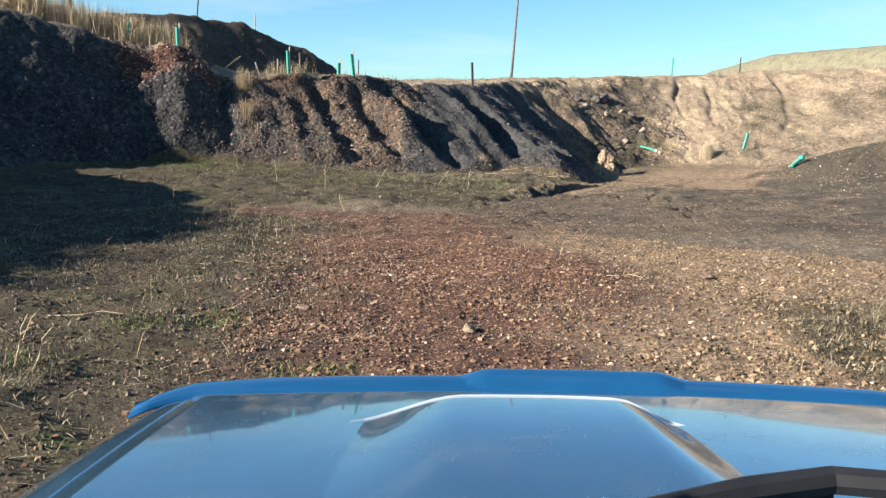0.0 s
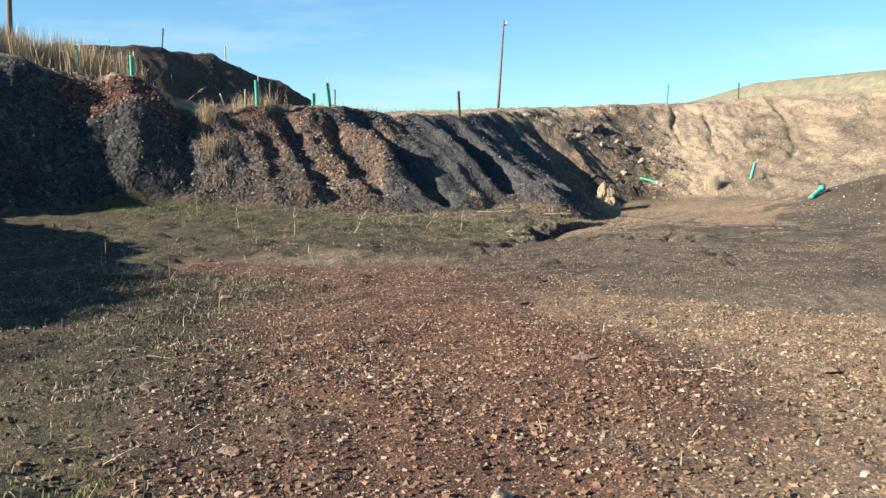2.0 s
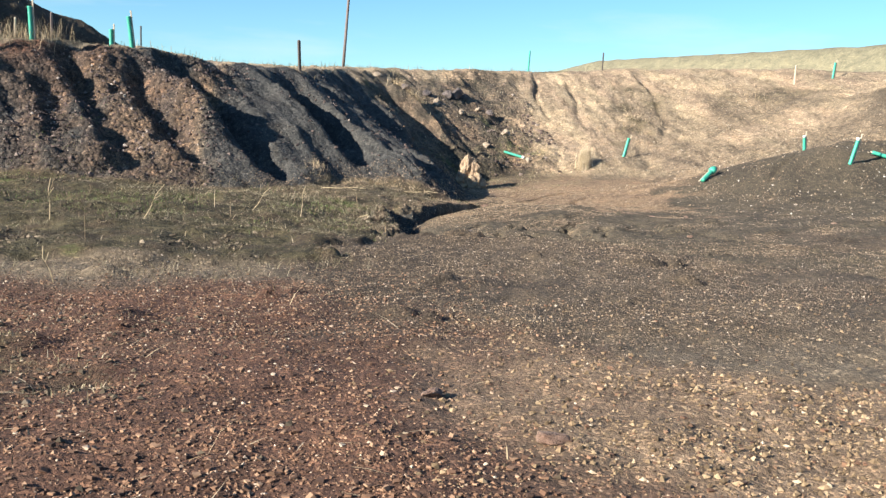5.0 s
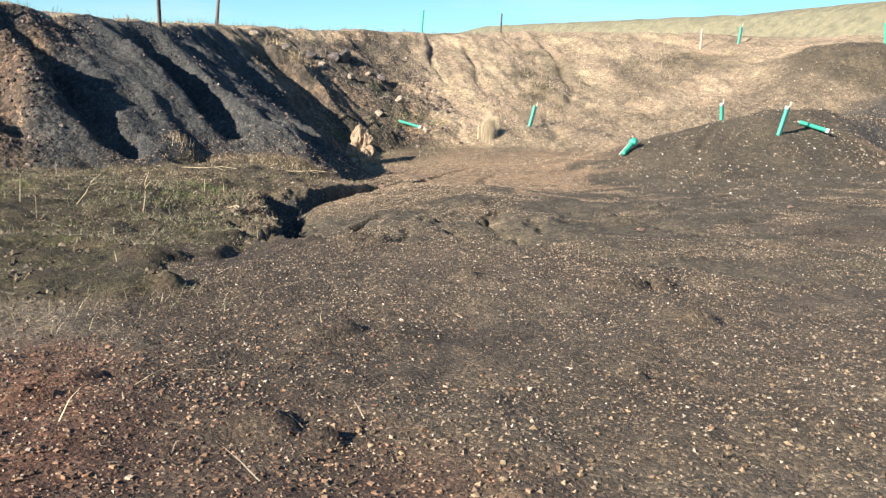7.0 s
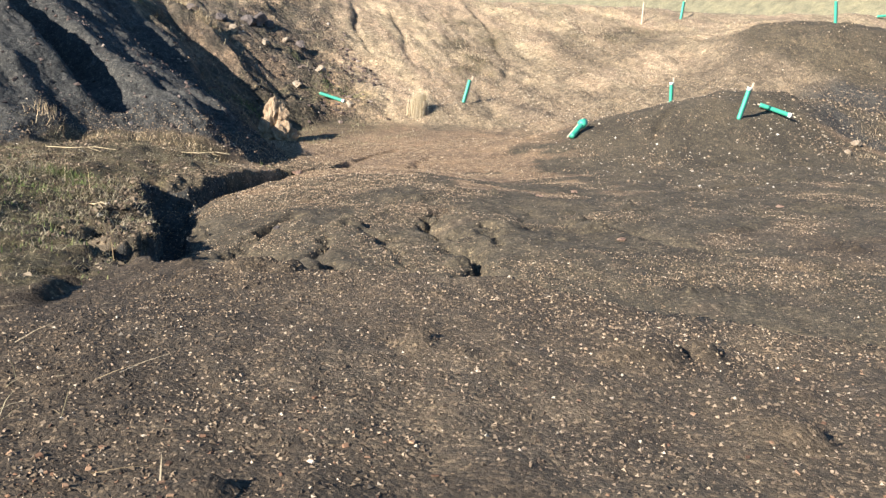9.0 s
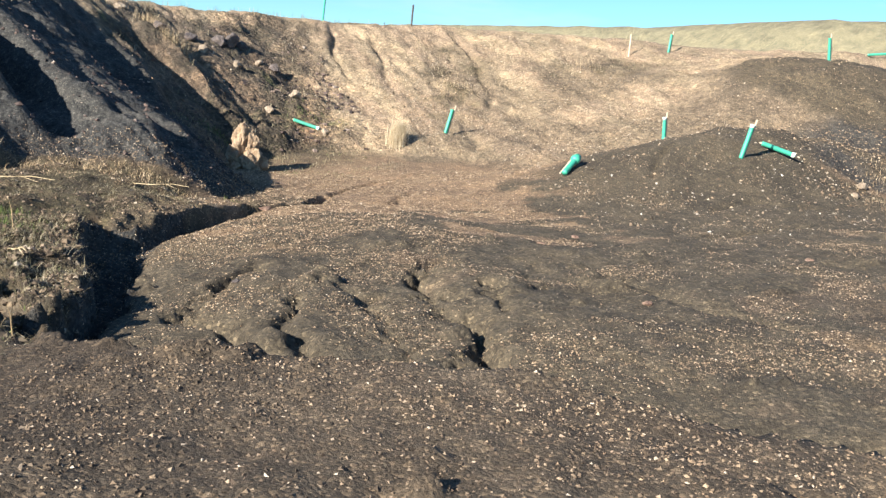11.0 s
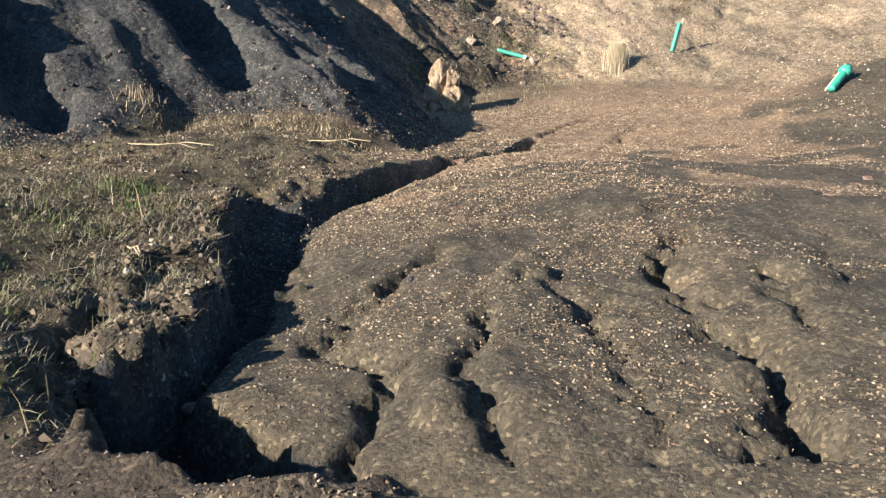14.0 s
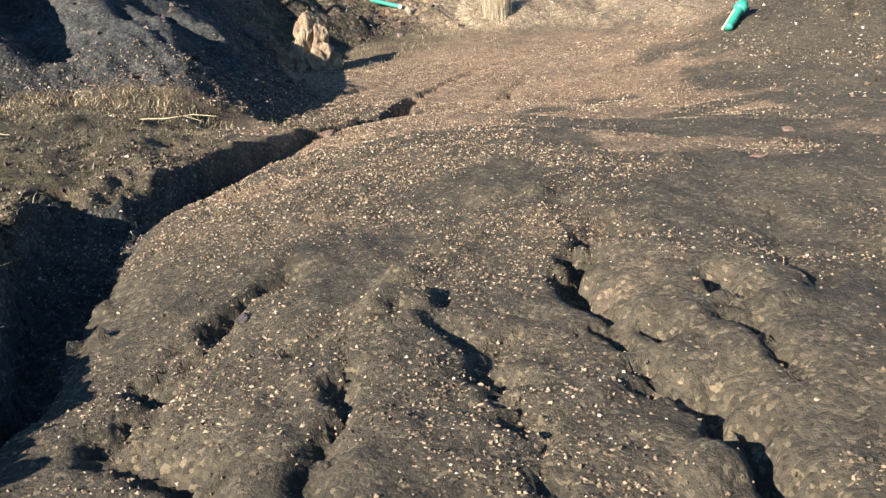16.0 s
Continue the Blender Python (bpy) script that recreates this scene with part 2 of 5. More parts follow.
# rills cut into the gravel fan (plan line, depth, half width)
RILLS = [
    ([(4.87, 21.08), (4.6, 20.4), (4.41, 20.04), (4.3, 19.6), (4.19, 19.26), (4.16, 19.04), (4.19, 18.6), (4.03, 18.15), (3.92, 17.85)], 0.18, 0.085),
    ([(4.83, 19.78), (4.72, 19.4), (4.66, 19.07), (4.5, 18.7)], 0.09, 0.05),
    ([(5.88, 20.75), (5.34, 19.7), (5.06, 19.3)], 0.035, 0.035),
    ([(3.3, 20.85), (3.17, 20.72), (2.89, 20.39), (2.68, 20.14), (2.56, 19.9), (2.41, 19.48)], 0.085, 0.060),
    ([(2.56, 19.9), (2.46, 19.37), (2.59, 19.05), (2.5, 18.6), (2.38, 18.3)], 0.09, 0.055),
    ([(3.17, 20.02), (3.17, 19.64), (3.05, 19.21), (2.95, 18.9), (2.95, 18.5), (3.0, 18.15)], 0.07, 0.05),
    ([(3.72, 19.89), (3.8, 19.49), (3.7, 19.05), (3.68, 18.5), (3.5, 18.0)], 0.05, 0.045),
    ([(6.3, 20.4), (6.05, 19.3), (6.3, 18.2), (6.7, 17.2)], 0.04, 0.08),
    ([(5.3, 25.68), (5.57, 25.54), (6.24, 26.09), (7.41, 27.26)], 0.07, 0.05),
    ([(11.2, 24.6), (12.6, 24.9), (14.0, 24.6)], 0.07, 0.10),
    ([(9.0, 22.0), (10.6, 22.9), (12.4, 23.2)], 0.06, 0.12),
    ([(1.5, 20.6), (1.39, 20.1), (1.33, 19.7), (1.27, 19.3), (1.33, 18.9)], 0.17, 0.07),
    ([(5.06, 27.66), (5.56, 28.4), (6.03, 28.79)], 0.05, 0.04),
    ([(13.5, 28.3), (12.64, 27.29), (12.06, 26.91), (11.31, 26.1)], 0.09, 0.04),
]
HEAP = [(-14.5, 31.8, 4.6), (-12.6, 33.8, 5.0), (-11.4, 35.3, 5.2), (-9.9, 38.1, 5.2), (-9.0, 39.3, 5.15), (-7.8, 40.8, 4.5), (-6.9, 41.6, 4.2), (-5.3, 43.4, 3.2)]
HILL = [(49.0, 139.2), (53.6, 125.2), (64.6, 95.8), (64.9, 72.6), (89.7, 41.6), (216.8, -5.0), (619.8, 150.1), (464.8, 460.1), (92.8, 305.1), (55.6, 196.6)]


def ground_height(px, py):
    wob = fbm(px, py, 1.6, 3, 5) * 0.30
    wx, wy = px + wob, py + fbm(px, py, 1.6, 3, 9) * 0.30
    floor = 0.10 - 0.13 * smooth(9, 16, py) - 0.42 * smooth(16, 27, py) + 0.28 * smooth(5, 13, px) * smooth(15, 24, py)
    gully_x = np.interp(py, [p[1] for p in GULLY[1:]], [p[0] for p in GULLY[1:]])
    edge_x = np.interp(py, [p[1] for p in FAN_EDGE], [p[0] for p in FAN_EDGE])
    # the grassy side west of the gully stays level with the track
    verge = np.interp(py, [16, 18.6, 20.5, 22.5, 25, 28], [-0.03, -0.12, -0.24, -0.28, -0.36, -0.42])
    level = np.interp(px, [-5.0, -1.0, 0.8, 2.5, 3.7], [0.14, 0.05, 0.0, -0.16, -0.34])
    west_floor = verge + (level - verge) * smooth(0.0, 2.4, gully_x - px)
    west = smooth(15.5, 18.6, py) * (1 - smooth(-0.1, 0.1, px - gully_x)) * (1 - smooth(3.3, 4.3, px))
    floor = floor + (west_floor - floor) * west
    # the washed fan lies lower than the track, beyond a sharp lip
    lip_y = np.interp(px, [p[0] for p in LIP], [p[1] for p in LIP])
    lip_gap = py - lip_y + 0.15 * fbm(px, py, 0.5, 2, 77)
    fan = smooth(-0.02, 0.16, lip_gap) * smooth(-0.1, 0.1, px - gully_x) * (1 - smooth(4.6, 8.5, px)) * (1 - smooth(24.0, 26.5, py))
    floor = floor + 0.075 * np.exp(-np.abs(np.minimum(lip_gap, 0)) / 0.6) * smooth(1.0, 2.0, px) * (1 - smooth(4.5, 6.5, px))
    over = px - edge_x
    dome = 0.15 * (1 - np.exp(-np.maximum(over, 0) / 0.22)) + 0.10 * smooth(0.0, 1.3, over) + 0.09 * smooth(1.2, 3.2, over)
    fan_z = -0.48 + dome + 0.045 * np.sin(px * 4.1 + 0.6) * np.exp(-((py - 19.3) / 1.2) ** 2) - 0.25 * np.exp(-np.maximum(lip_gap, 0) / 0.42)
    floor = floor + (fan_z - floor) * fan
    floor = floor + 0.16 * smooth(30.6, 33.8, py) * smooth(5.4, 7.0, px) * (1 - smooth(10, 13, px))
    share = bank_share(wx, wy)
    plateau = rim_height(px, py)
    spoil = smooth(-1.2, 0.6, px) * (1 - smooth(4.6, 6.4, px - 0.3 * (py - 30)))
    h = floor + (plateau - floor) * share ** (1 - 0.06 * spoil)
    h += mound(px, py, 14.4, 27.7, 4.0, 2.0, 1.30, 3)
    h += mound(px, py, -7.45, 24.75, 0.55, 0.45, 0.26)
    h += mound(px, py, 21.8, 32.6, 3.4, 2.6, 1.15, -15, 2.2)
    out = np.where(inside(px, py, RIM), 0.0, 1.0)
    # roughens the unseen west rim so that its shadow edge is ragged
    h += 0.45 * fbm(px, py, 0.9, 4, 205, 0.65) * smooth(0.75, 1.0, share) * (1 - smooth(-8.0, -7.2, px)) * (1 - smooth(15, 18, py))
    h += out * mound(px, py, -11.8, 27.0, 3.4, 2.2, 0.6)
    # dark spoil heap behind the rim, its near side turned from the sun
    d, along = polyline_distance(px + wob, py + 0.5 * wob, HEAP)
    crest = np.interp(along, np.linspace(0, 1, len(HEAP)), [p[2] for p in HEAP]) + 0.35 * fbm(px, py, 1.6, 3, 71)
    h = h + out * np.maximum(crest - 0.80 * np.sqrt(d * d + 0.10) + 0.25 - h, 0) * (1 - smooth(3.0, 6.0, d))
    hill_d = np.where(inside(px, py, HILL), 0.0, polyline_distance(px, py, HILL + HILL[:1])[0])
    rise = 1 - smooth(0, 11, hill_d)
    h = h + (11.3 + 0.2 * fbm(px, py, 45, 2, 3) - h) * rise * out
    # ribs and gullies of the banks
    on_bank = smooth(0.0, 0.12, share) * (1 - smooth(0.93, 1.05, share))
    worn = np.zeros(px.shape)
    for line, amp, half in RIBS:
        x0, x1 = min(p[0] for p in line) - 3, max(p[0] for p in line) + 3
        y0, y1 = min(p[1] for p in line) - 3, max(p[1] for p in line) + 3
        box = (px > x0) & (px < x1) & (py > y0) & (py < y1)
        d, along = polyline_distance(px[box] + 0.6 * wob[box], py[box] + 0.4 * wob[box], line)
        shape = np.exp(-np.abs(d / half) ** (1.15 if amp > 0 else 2.2))
        worn[box] += amp * shape * (1 - 0.62 * along) * smooth(-0.05, 0.18, along) * (1 - 0.9 * smooth(0.80, 1.0, along))
    h += worn * (0.25 + 0.75 * on_bank)
    spoil = smooth(-2.2, -0.8, px) * (1 - smooth(4.2, 6.0, px - 0.3 * (py - 30)))
    h += on_bank * spoil * 0.16 * fbm(px * 0.89 + py * 0.46 + 0.5 * wob, (px * 0.46 - py * 0.89) * 0.10, 0.42, 3, 35, 0.6)
    steep = on_bank * (1 - 0.68 * smooth(7.5, 9.5, px)) * (1 - 0.62 * spoil)
    h += on_bank * smooth(7.5, 9.5, px) * (0.10 * fbm(px, py * 0.4, 0.6, 5, 25, 0.7))
    h += steep * (0.36 * fbm(px, py, 1.3, 5, 21, 0.70) + 0.12 * fbm(px * 1.0 + py * 0.55, py * 0.25, 0.45, 3, 31))
    # the gully and its side trench along the lip
    near = (px > -2) & (px < 15) & (py > 14) & (py < 33)
    gx, gy = px[near] + 0.16 * fbm(px[near], py[near], 0.45, 4, 41, 0.6), py[near] + 0.16 * fbm(px[near], py[near], 0.45, 4, 43, 0.6)
    d, along = polyline_distance(gx, gy, GULLY)
    knots = np.linspace(0, 1, len(GULLY))
    wide = np.interp(along, knots, [0.10, 0.12, 0.11, 0.10, 0.11, 0.13, 0.13, 0.12, 0.10, 0.08, 0.08, 0.07, 0.04, 0.11, 0.12, 0.06, 0.05, 0.03])
    deep = np.interp(along, knots, [0, 0, 0, 0, 0, 0, 0, 0.1, 0.17, 0.15, 0.14, 0.13, 0.06, 0.25, 0.25, 0.12, 0.08, 0.03])
    cut = deep * (1 - smooth(0.45, 1.2, d / wide))
    ex, ey = px[near] + 0.13 * fbm(px[near], py[near], 0.35, 4, 141, 0.6), py[near] + 0.16 * fbm(px[near], py[near], 0.35, 4, 143, 0.6)
    depth_in = polyline_distance(ex, ey, HOLLOW + HOLLOW[:1])[0] * np.where(inside(ex, ey, HOLLOW), 1.0, -1.0)
    bottom = np.interp(py[near], [17.6, 18.3, 21.8, 22.6, 23.3], [-0.55, -0.80, -0.80, -0.55, -0.42]) + 0.10 * fbm(px[near], py[near], 0.3, 3, 57, 0.6)
    cut = np.maximum(cut, np.maximum(h[near] - bottom, 0) * smooth(-0.015, 0.075, depth_in))
    # a slumped, broken brink on the grassy side
    slump = smooth(-0.34, 0.0, depth_in) * (px[near] < np.interp(py[near], [p[1] for p in GULLY[1:]], [p[0] for p in GULLY[1:]]))
    cut = np.maximum(cut, slump * np.clip(0.05 + 0.35 * fbm(px[near], py[near], 0.35, 4, 49, 0.65), 0, 0.2))
    d, along = polyline_distance(gx, gy, LIP[2:8])
    cut = np.maximum(cut, np.interp(along, [0, 0.3, 0.8, 1], [0.36, 0.30, 0.20, 0.02]) * (1 - smooth(0.03, 0.17, d)))
    rag_x, rag_y = 0.10 * fbm(px[near], py[near], 0.14, 3, 45, 0.7), 0.10 * fbm(px[near], py[near], 0.14, 3, 46, 0.7)
    for line, depth, half in RILLS:
        d, along = polyline_distance(gx + rag_x, gy + rag_y, line)
        ragged = 1.15 + 1.0 * fbm(px[near], py[near], 0.30, 4, 47, 0.75)
        cut = np.maximum(cut, 0.9 * depth * np.clip(ragged, 0.4, 1.4) * (1 - smooth(0.1, 1.5, d / (half * np.clip(ragged, 0.35, 1.7)))) * np.minimum(1, 5 * along))
        cut = np.maximum(cut, 0.26 * depth * (1 - smooth(0.0, 3.6, d / half)))
    h[near] -= cut
    # fine unevenness
    fine = (np.abs(px) < 30) & (py > -6) & (py < 50)
    fx, fy = px[fine], py[fine]
    grassy = grass_share(fx, fy)
    h[fine] += 0.10 * fbm(fx, fy, 2.6, 3, 51) + 0.065 * smooth(0.35, 0.6, grassy + 0.9 * fbm(fx, fy, 0.45, 3, 63, 0.6)) * smooth(11.3, 12.8, fy) * (1 - smooth(21.5, 23, fy)) + (0.035 + 0.05 * grassy) * fbm(fx, fy, 0.42, 4, 61, 0.62) + 0.022 * fbm(fx, fy, 0.13, 2, 67)
    return h


def grass_share(px, py):
    """Where the pit floor and rim carry dry grass and moss."""
    n = fbm(px, py, 1.5, 4, 81, 0.6)
    gully_x = np.interp(py, [p[1] for p in GULLY[1:]], [p[0] for p in GULLY[1:]]) - 0.35
    edge = np.interp(py, [-20, 3, 6, 9, 11.5, 12.6, 13.4, 14.3, 15.0, 15.8, 17.5, 19.5], [-1.0, -1.2, -1.4, -1.2, -1.4, -1.8, -3.0, -3.9, -2.4, 0.6, 0.9, 1.2])
    edge = np.where(py > 18.8, np.minimum(edge + 3, gully_x), edge)
    soft = 0.35 + 0.55 * (1 - smooth(11.0, 12.6, py))
    left = smooth(0, 1, (edge - px + 1.1 * n) / (2 * soft) + 0.5) * (1 - smooth(25.0, 26.2, py + 0.8 * n - 0.2 * np.maximum(px, 0)))
    right = smooth(-0.6, 0.6, px - 2.5 + 2.2 * n) * (1 - smooth(6.6, 8.2, py + n)) * 0.9
    return np.clip(left + right, 0, 1)


def axis_steps(marks):
    """Grid lines from (start, step at that place) marks, the step changing evenly between them."""
    lines, v = [], marks[0][0]
    while v < marks[-1][0]:
        lines.append(v)
        v += float(np.interp(v, [m[0] for m in marks], [m[1] for m in marks]))
    return np.array(lines + [marks[-1][0]])


xs = axis_steps([(-3000, 700), (-300, 60), (-40, 3), (-14, 0.3), (-9, 0.10), (-1, 0.08), (0, 0.06), (1.0, 0.05), (2.0, 0.032), (5.2, 0.032), (6.2, 0.055), (8, 0.08), (15, 0.10), (24, 0.25), (50, 1.5), (100, 4), (300, 60), (3000, 700)])
ys = axis_steps([(-3000, 700), (-300, 60), (-25, 4), (0, 0.2), (4, 0.09), (16, 0.08), (17, 0.035), (21.2, 0.035), (22.5, 0.05), (26, 0.08), (34, 0.10), (45, 0.2), (70, 1.2), (150, 4), (300, 40), (3000, 700)])
GX, GY = np.meshgrid(xs, ys)
GZ = ground_height(GX, GY)


def ground_at(x, y):
    """Height of the finished ground sheet at a place."""
    i = int(np.clip(np.searchsorted(xs, x) - 1, 0, len(xs) - 2))
    j = int(np.clip(np.searchsorted(ys, y) - 1, 0, len(ys) - 2))
    u, v = (x - xs[i]) / (xs[i + 1] - xs[i]), (y - ys[j]) / (ys[j + 1] - ys[j])
    return float((GZ[j, i] * (1 - u) + GZ[j, i + 1] * u) * (1 - v) + (GZ[j + 1, i] * (1 - u) + GZ[j + 1, i + 1] * u) * v)


def ground_many(x, y):
    i, j = np.clip(np.searchsorted(xs, x) - 1, 0, nx - 2), np.clip(np.searchsorted(ys, y) - 1, 0, ny - 2)
    u, v = (x - xs[i]) / (xs[i + 1] - xs[i]), (y - ys[j]) / (ys[j + 1] - ys[j])
    return (GZ[j, i] * (1 - u) + GZ[j, i + 1] * u) * (1 - v) + (GZ[j + 1, i] * (1 - u) + GZ[j + 1, i + 1] * u) * v


def ellipse(px, py, cx, cy, rx, ry, soft=0.35):
    return 1 - smooth(1 - soft, 1 + soft, np.hypot((px - cx) / rx, (py - cy) / ry))


def zones(px, py):
    """Shares of red gravel, pale sandy soil, black shaly soil, grass and orange wash at a place. Black also stands in
    for shade inside the hollow.
    """
    n, n2 = fbm(px, py, 2.2, 4, 91, 0.6), fbm(px, py, 0.7, 3, 95, 0.6)
    qx, qy = px + 1.4 * n, py + 1.4 * n
    share = bank_share(px, py)
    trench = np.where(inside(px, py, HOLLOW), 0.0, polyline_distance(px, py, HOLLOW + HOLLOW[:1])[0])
    bank = smooth(0.005, 0.04, share)
    red = (1 - smooth(-0.9, 0.7, py + 1.4 * n - np.interp(px, [-3, 0, 1.2, 2.3, 3.5, 4.6, 7], [14.9, 14.6, 13.3, 12.0, 10.9, 9.6, 8.2]))) * smooth(-2.9, -1.5, qx + 0.25 * (py - 8)) * (1 - bank)
    red = red * (1 - 0.3 * smooth(12.5, 14.5, py + n))
    red = np.maximum(red, 0.75 * ellipse(qx, qy, 9.0, 11.6, 4.0, 0.6))
    sandy = smooth(0.2, 2.0, px + 1.5 * n - 0.08 * (py - 8)) * (1 - smooth(-0.3, 0.5, py + 0.8 * n - np.interp(px, [0, 1.2, 2.3, 3.5, 4.6, 7], [13.2, 12.6, 11.6, 10.8, 9.6, 8.2])))
    # the back slope's colours begin at the spoil ridge's shadow edge
    back = smooth(-0.6, 0.4, px + 0.5 * n - (4.7 - 0.58 * (py - 32))) * smooth(29.5, 31.0, py)
    pale = bank * back * np.clip(0.95 + 1.0 * fbm(px, py, 2.6, 4, 97, 0.6), 0.5, 1) * (0.30 + 0.64 * smooth(7.8, 9.6, px + 0.9 * n))
    lobes = np.maximum.reduce([ellipse(px + 0.5 * n2, py, *e) for e in ((11.1, 38.8, 0.55, 2.4, 0.5), (10.4, 36.2, 0.6, 2.0, 0.6), (12.8, 40.8, 0.8, 1.9, 0.5), (16.1, 40.5, 1.4, 1.5, 0.5), (14.9, 37.4, 0.40, 2.0, 0.6), (16.4, 34.2, 2.0, 0.8, 0.6), (20.2, 37.2, 1.6, 1.6, 0.6))])
    pale = pale * (1 - 0.45 * smooth(9.0, 10.5, px) * (1 - lobes)) + 0.25 * bank * back * lobes
    pale = np.maximum(pale, 0.92 * bank * smooth(1.6, 2.8, px - 0.1 * (py - 34)) * smooth(29.5, 31.0, py) * smooth(0.66, 0.84, share + 0.35 * n - 0.17 * (1 - smooth(7.4, 9.2, px)) * smooth(3.0, 4.0, px)))
    pale = np.maximum(pale, smooth(0.97, 1.0, share) * 0.85)
    black = bank * (1 - smooth(-6.4, -5.8, qx)) * (1 - smooth(0.97, 1.02, share))
    ribs = bank * smooth(-1.6, -1.0, px + 0.5 * n) * (1 - back) * (1 - smooth(0.98, 1.0, share))
    # black of the spoil, also painted over its shaded flank up to that edge
    black = np.maximum(black, (0.88 + 0.25 * n2) * ribs)
    hump = np.maximum(ellipse(qx, qy, 15.2, 26.6, 6.0, 2.6, 0.2), ellipse(qx, qy, 22.4, 32.2, 4.0, 3.0, 0.2))
    hump = hump * (1 - 0.75 * np.maximum(ellipse(qx, qy, 17.2, 26.3, 1.5, 0.8, 0.6), ellipse(qx, qy, 19.3, 28.8, 1.5, 0.9, 0.6)))
    black = np.maximum(black, 0.70 * hump * (1 - 0.45 * smooth(18, 19.5, px)))
    pale = pale * (1 - hump)
    far = smooth(46, 60, py + 0.4 * np.maximum(px - 20, 0))
    pale = pale * (1 - far)
    heap = smooth(0.99, 1.0, share) * (1 - smooth(2.6, 4.0, polyline_distance(px, py, HEAP)[0] + 0.8 * n))
    black = np.maximum(black, 0.97 * heap)
    pale = pale * (1 - heap)
    lip_y = np.interp(px, [p[0] for p in LIP], [p[1] for p in LIP])
    beyond = smooth(-0.08, 0.10, py - lip_y + 0.25 * n2) * smooth(1.2, 1.6, px) * (1 - bank) * (1 - smooth(25.0, 27.5, py + 1.6 * n - 0.15 * px))
    black = np.maximum(black, (0.58 + 0.35 * n2 + 0.25 * n) * beyond)
    beyond_dark = smooth(4.8, 7.6, px + 0.8 * n)
    black = np.maximum(black, (0.62 + 0.5 * n2) * beyond_dark * (1 - bank) * smooth(-0.4, 0.4, py + 0.8 * n - np.interp(px, [3.5, 4.6, 7, 12], [11.4, 10.4, 9.2, 8.6])) * (1 - smooth(24.5, 27.0, py + 1.6 * n - 0.15 * px)))
    track = smooth(11.0, 13.0, py + 0.6 * n) * smooth(-0.5, 0.5, px + n) * (1 - beyond) * (1 - bank) * (1 - smooth(18, 18.6, py))
    black = np.maximum(black, (0.62 + 0.3 * n2 + 0.20 * (1 - smooth(0.3, 2.6, px + n))) * track)
    red = np.maximum(red, 0.18 * track)
    wash = ellipse(qx, qy, 7.0, 27.2, 4.8, 2.9, 0.5) + 0.9 * ellipse(qx, qy, 8.4, 30.6, 3.8, 2.8, 0.4) + 0.75 * ellipse(qx, qy, 5.2, 23.8, 2.8, 2.4, 0.5) + 0.5 * ellipse(qx, qy, 3.4, 20.8, 1.4, 2.0, 0.5) + 0.5 * ellipse(qx, qy, 10.0, 23.4, 4.5, 2.2, 0.7) + np.clip(1.2 * fbm(px * 0.6 + py * 0.3, py, 1.2, 4, 99, 0.6) - 0.1, 0, 0.6) * beyond
    wash = np.maximum(wash, np.maximum(sandy, 0.8 * ellipse(qx, qy, 17.2, 26.3, 1.5, 0.8, 0.6) + 0.7 * ellipse(qx, qy, 19.3, 28.8, 1.5, 0.9, 0.6)))
    black = black * (1 - 0.6 * np.clip(wash, 0, 1) * (1 - bank))
    red = red * (1 - 0.92 * sandy)
    red_cap = ellipse(px + 0.5 * n2, py, -7.9, 24.8, 1.45, 0.9, 0.25) * smooth(0.62, 0.72, share)
    grass = grass_share(px, py) * (1 - bank)
    grass = np.maximum(grass, 0.55 * smooth(0.99, 1.0, share) * (0.6 + n)) * (1 - heap)
    grass = np.maximum(grass, 0.5 * ellipse(qx, qy, 6.6, 33.3, 2.0, 1.9, 0.4))
    scrub = np.clip(0.36 * (1 - smooth(7.8, 9.6, px)) + 0.28 * ellipse(qx, qy, 13.6, 39.3, 0.9, 2.4, 0.7) + 0.34 * ellipse(qx, qy, 17.4, 37.4, 2.0, 1.3, 0.5) + 0.34 * ellipse(qx, qy, 12.2, 36.6, 1.1, 1.6, 0.5) + 0.12 * smooth(9, 11, px), 0, 0.85)
    talus = 0.7 * smooth(22.2, 23.8, py + 1.2 * n) * smooth(-3.5, -1.5, px) * (1 - smooth(3.6, 4.4, px)) * (1 - smooth(26.5, 27.5, py)) * (1 - bank)
    grass = grass * (1 - 0.6 * talus)
    black = np.maximum(black, (0.42 + 0.8 * n2) * talus)
    black = np.maximum(black, 0.9 * ellipse(px + 0.5 * n2, py, 3.9, 26.9, 1.0, 1.5, 0.35))
    grass = grass * (1 - 0.9 * ellipse(px, py, 3.9, 26.9, 1.0, 1.5, 0.35))
    grass = grass * (1 - (1 - smooth(0.02, 0.10, trench)) * smooth(18.2, 18.6, py))
    grass = np.maximum(grass, bank * back * np.clip(scrub * (0.85 + 1.6 * n2), 0, 0.9) * (1 - hump))
    brown = bank * smooth(-6.2, -5.6, px) * (1 - ribs) * (1 - pale) * (1 - smooth(0.97, 1.0, share)) * (1 - smooth(3, 4, px))
    red = np.maximum(red, (0.46 + 0.10 * (1 - smooth(-4.4, -3.2, px)) + 0.3 * n) * brown)
    black = np.maximum(black, (0.46 + 0.6 * n2) * brown)
    black = np.maximum(black, (0.32 + 0.8 * n2) * (1 - smooth(-1.6, 0.4, px + 0.8 * n)) * (1 - smooth(12, 14, py)) * (1 - bank))
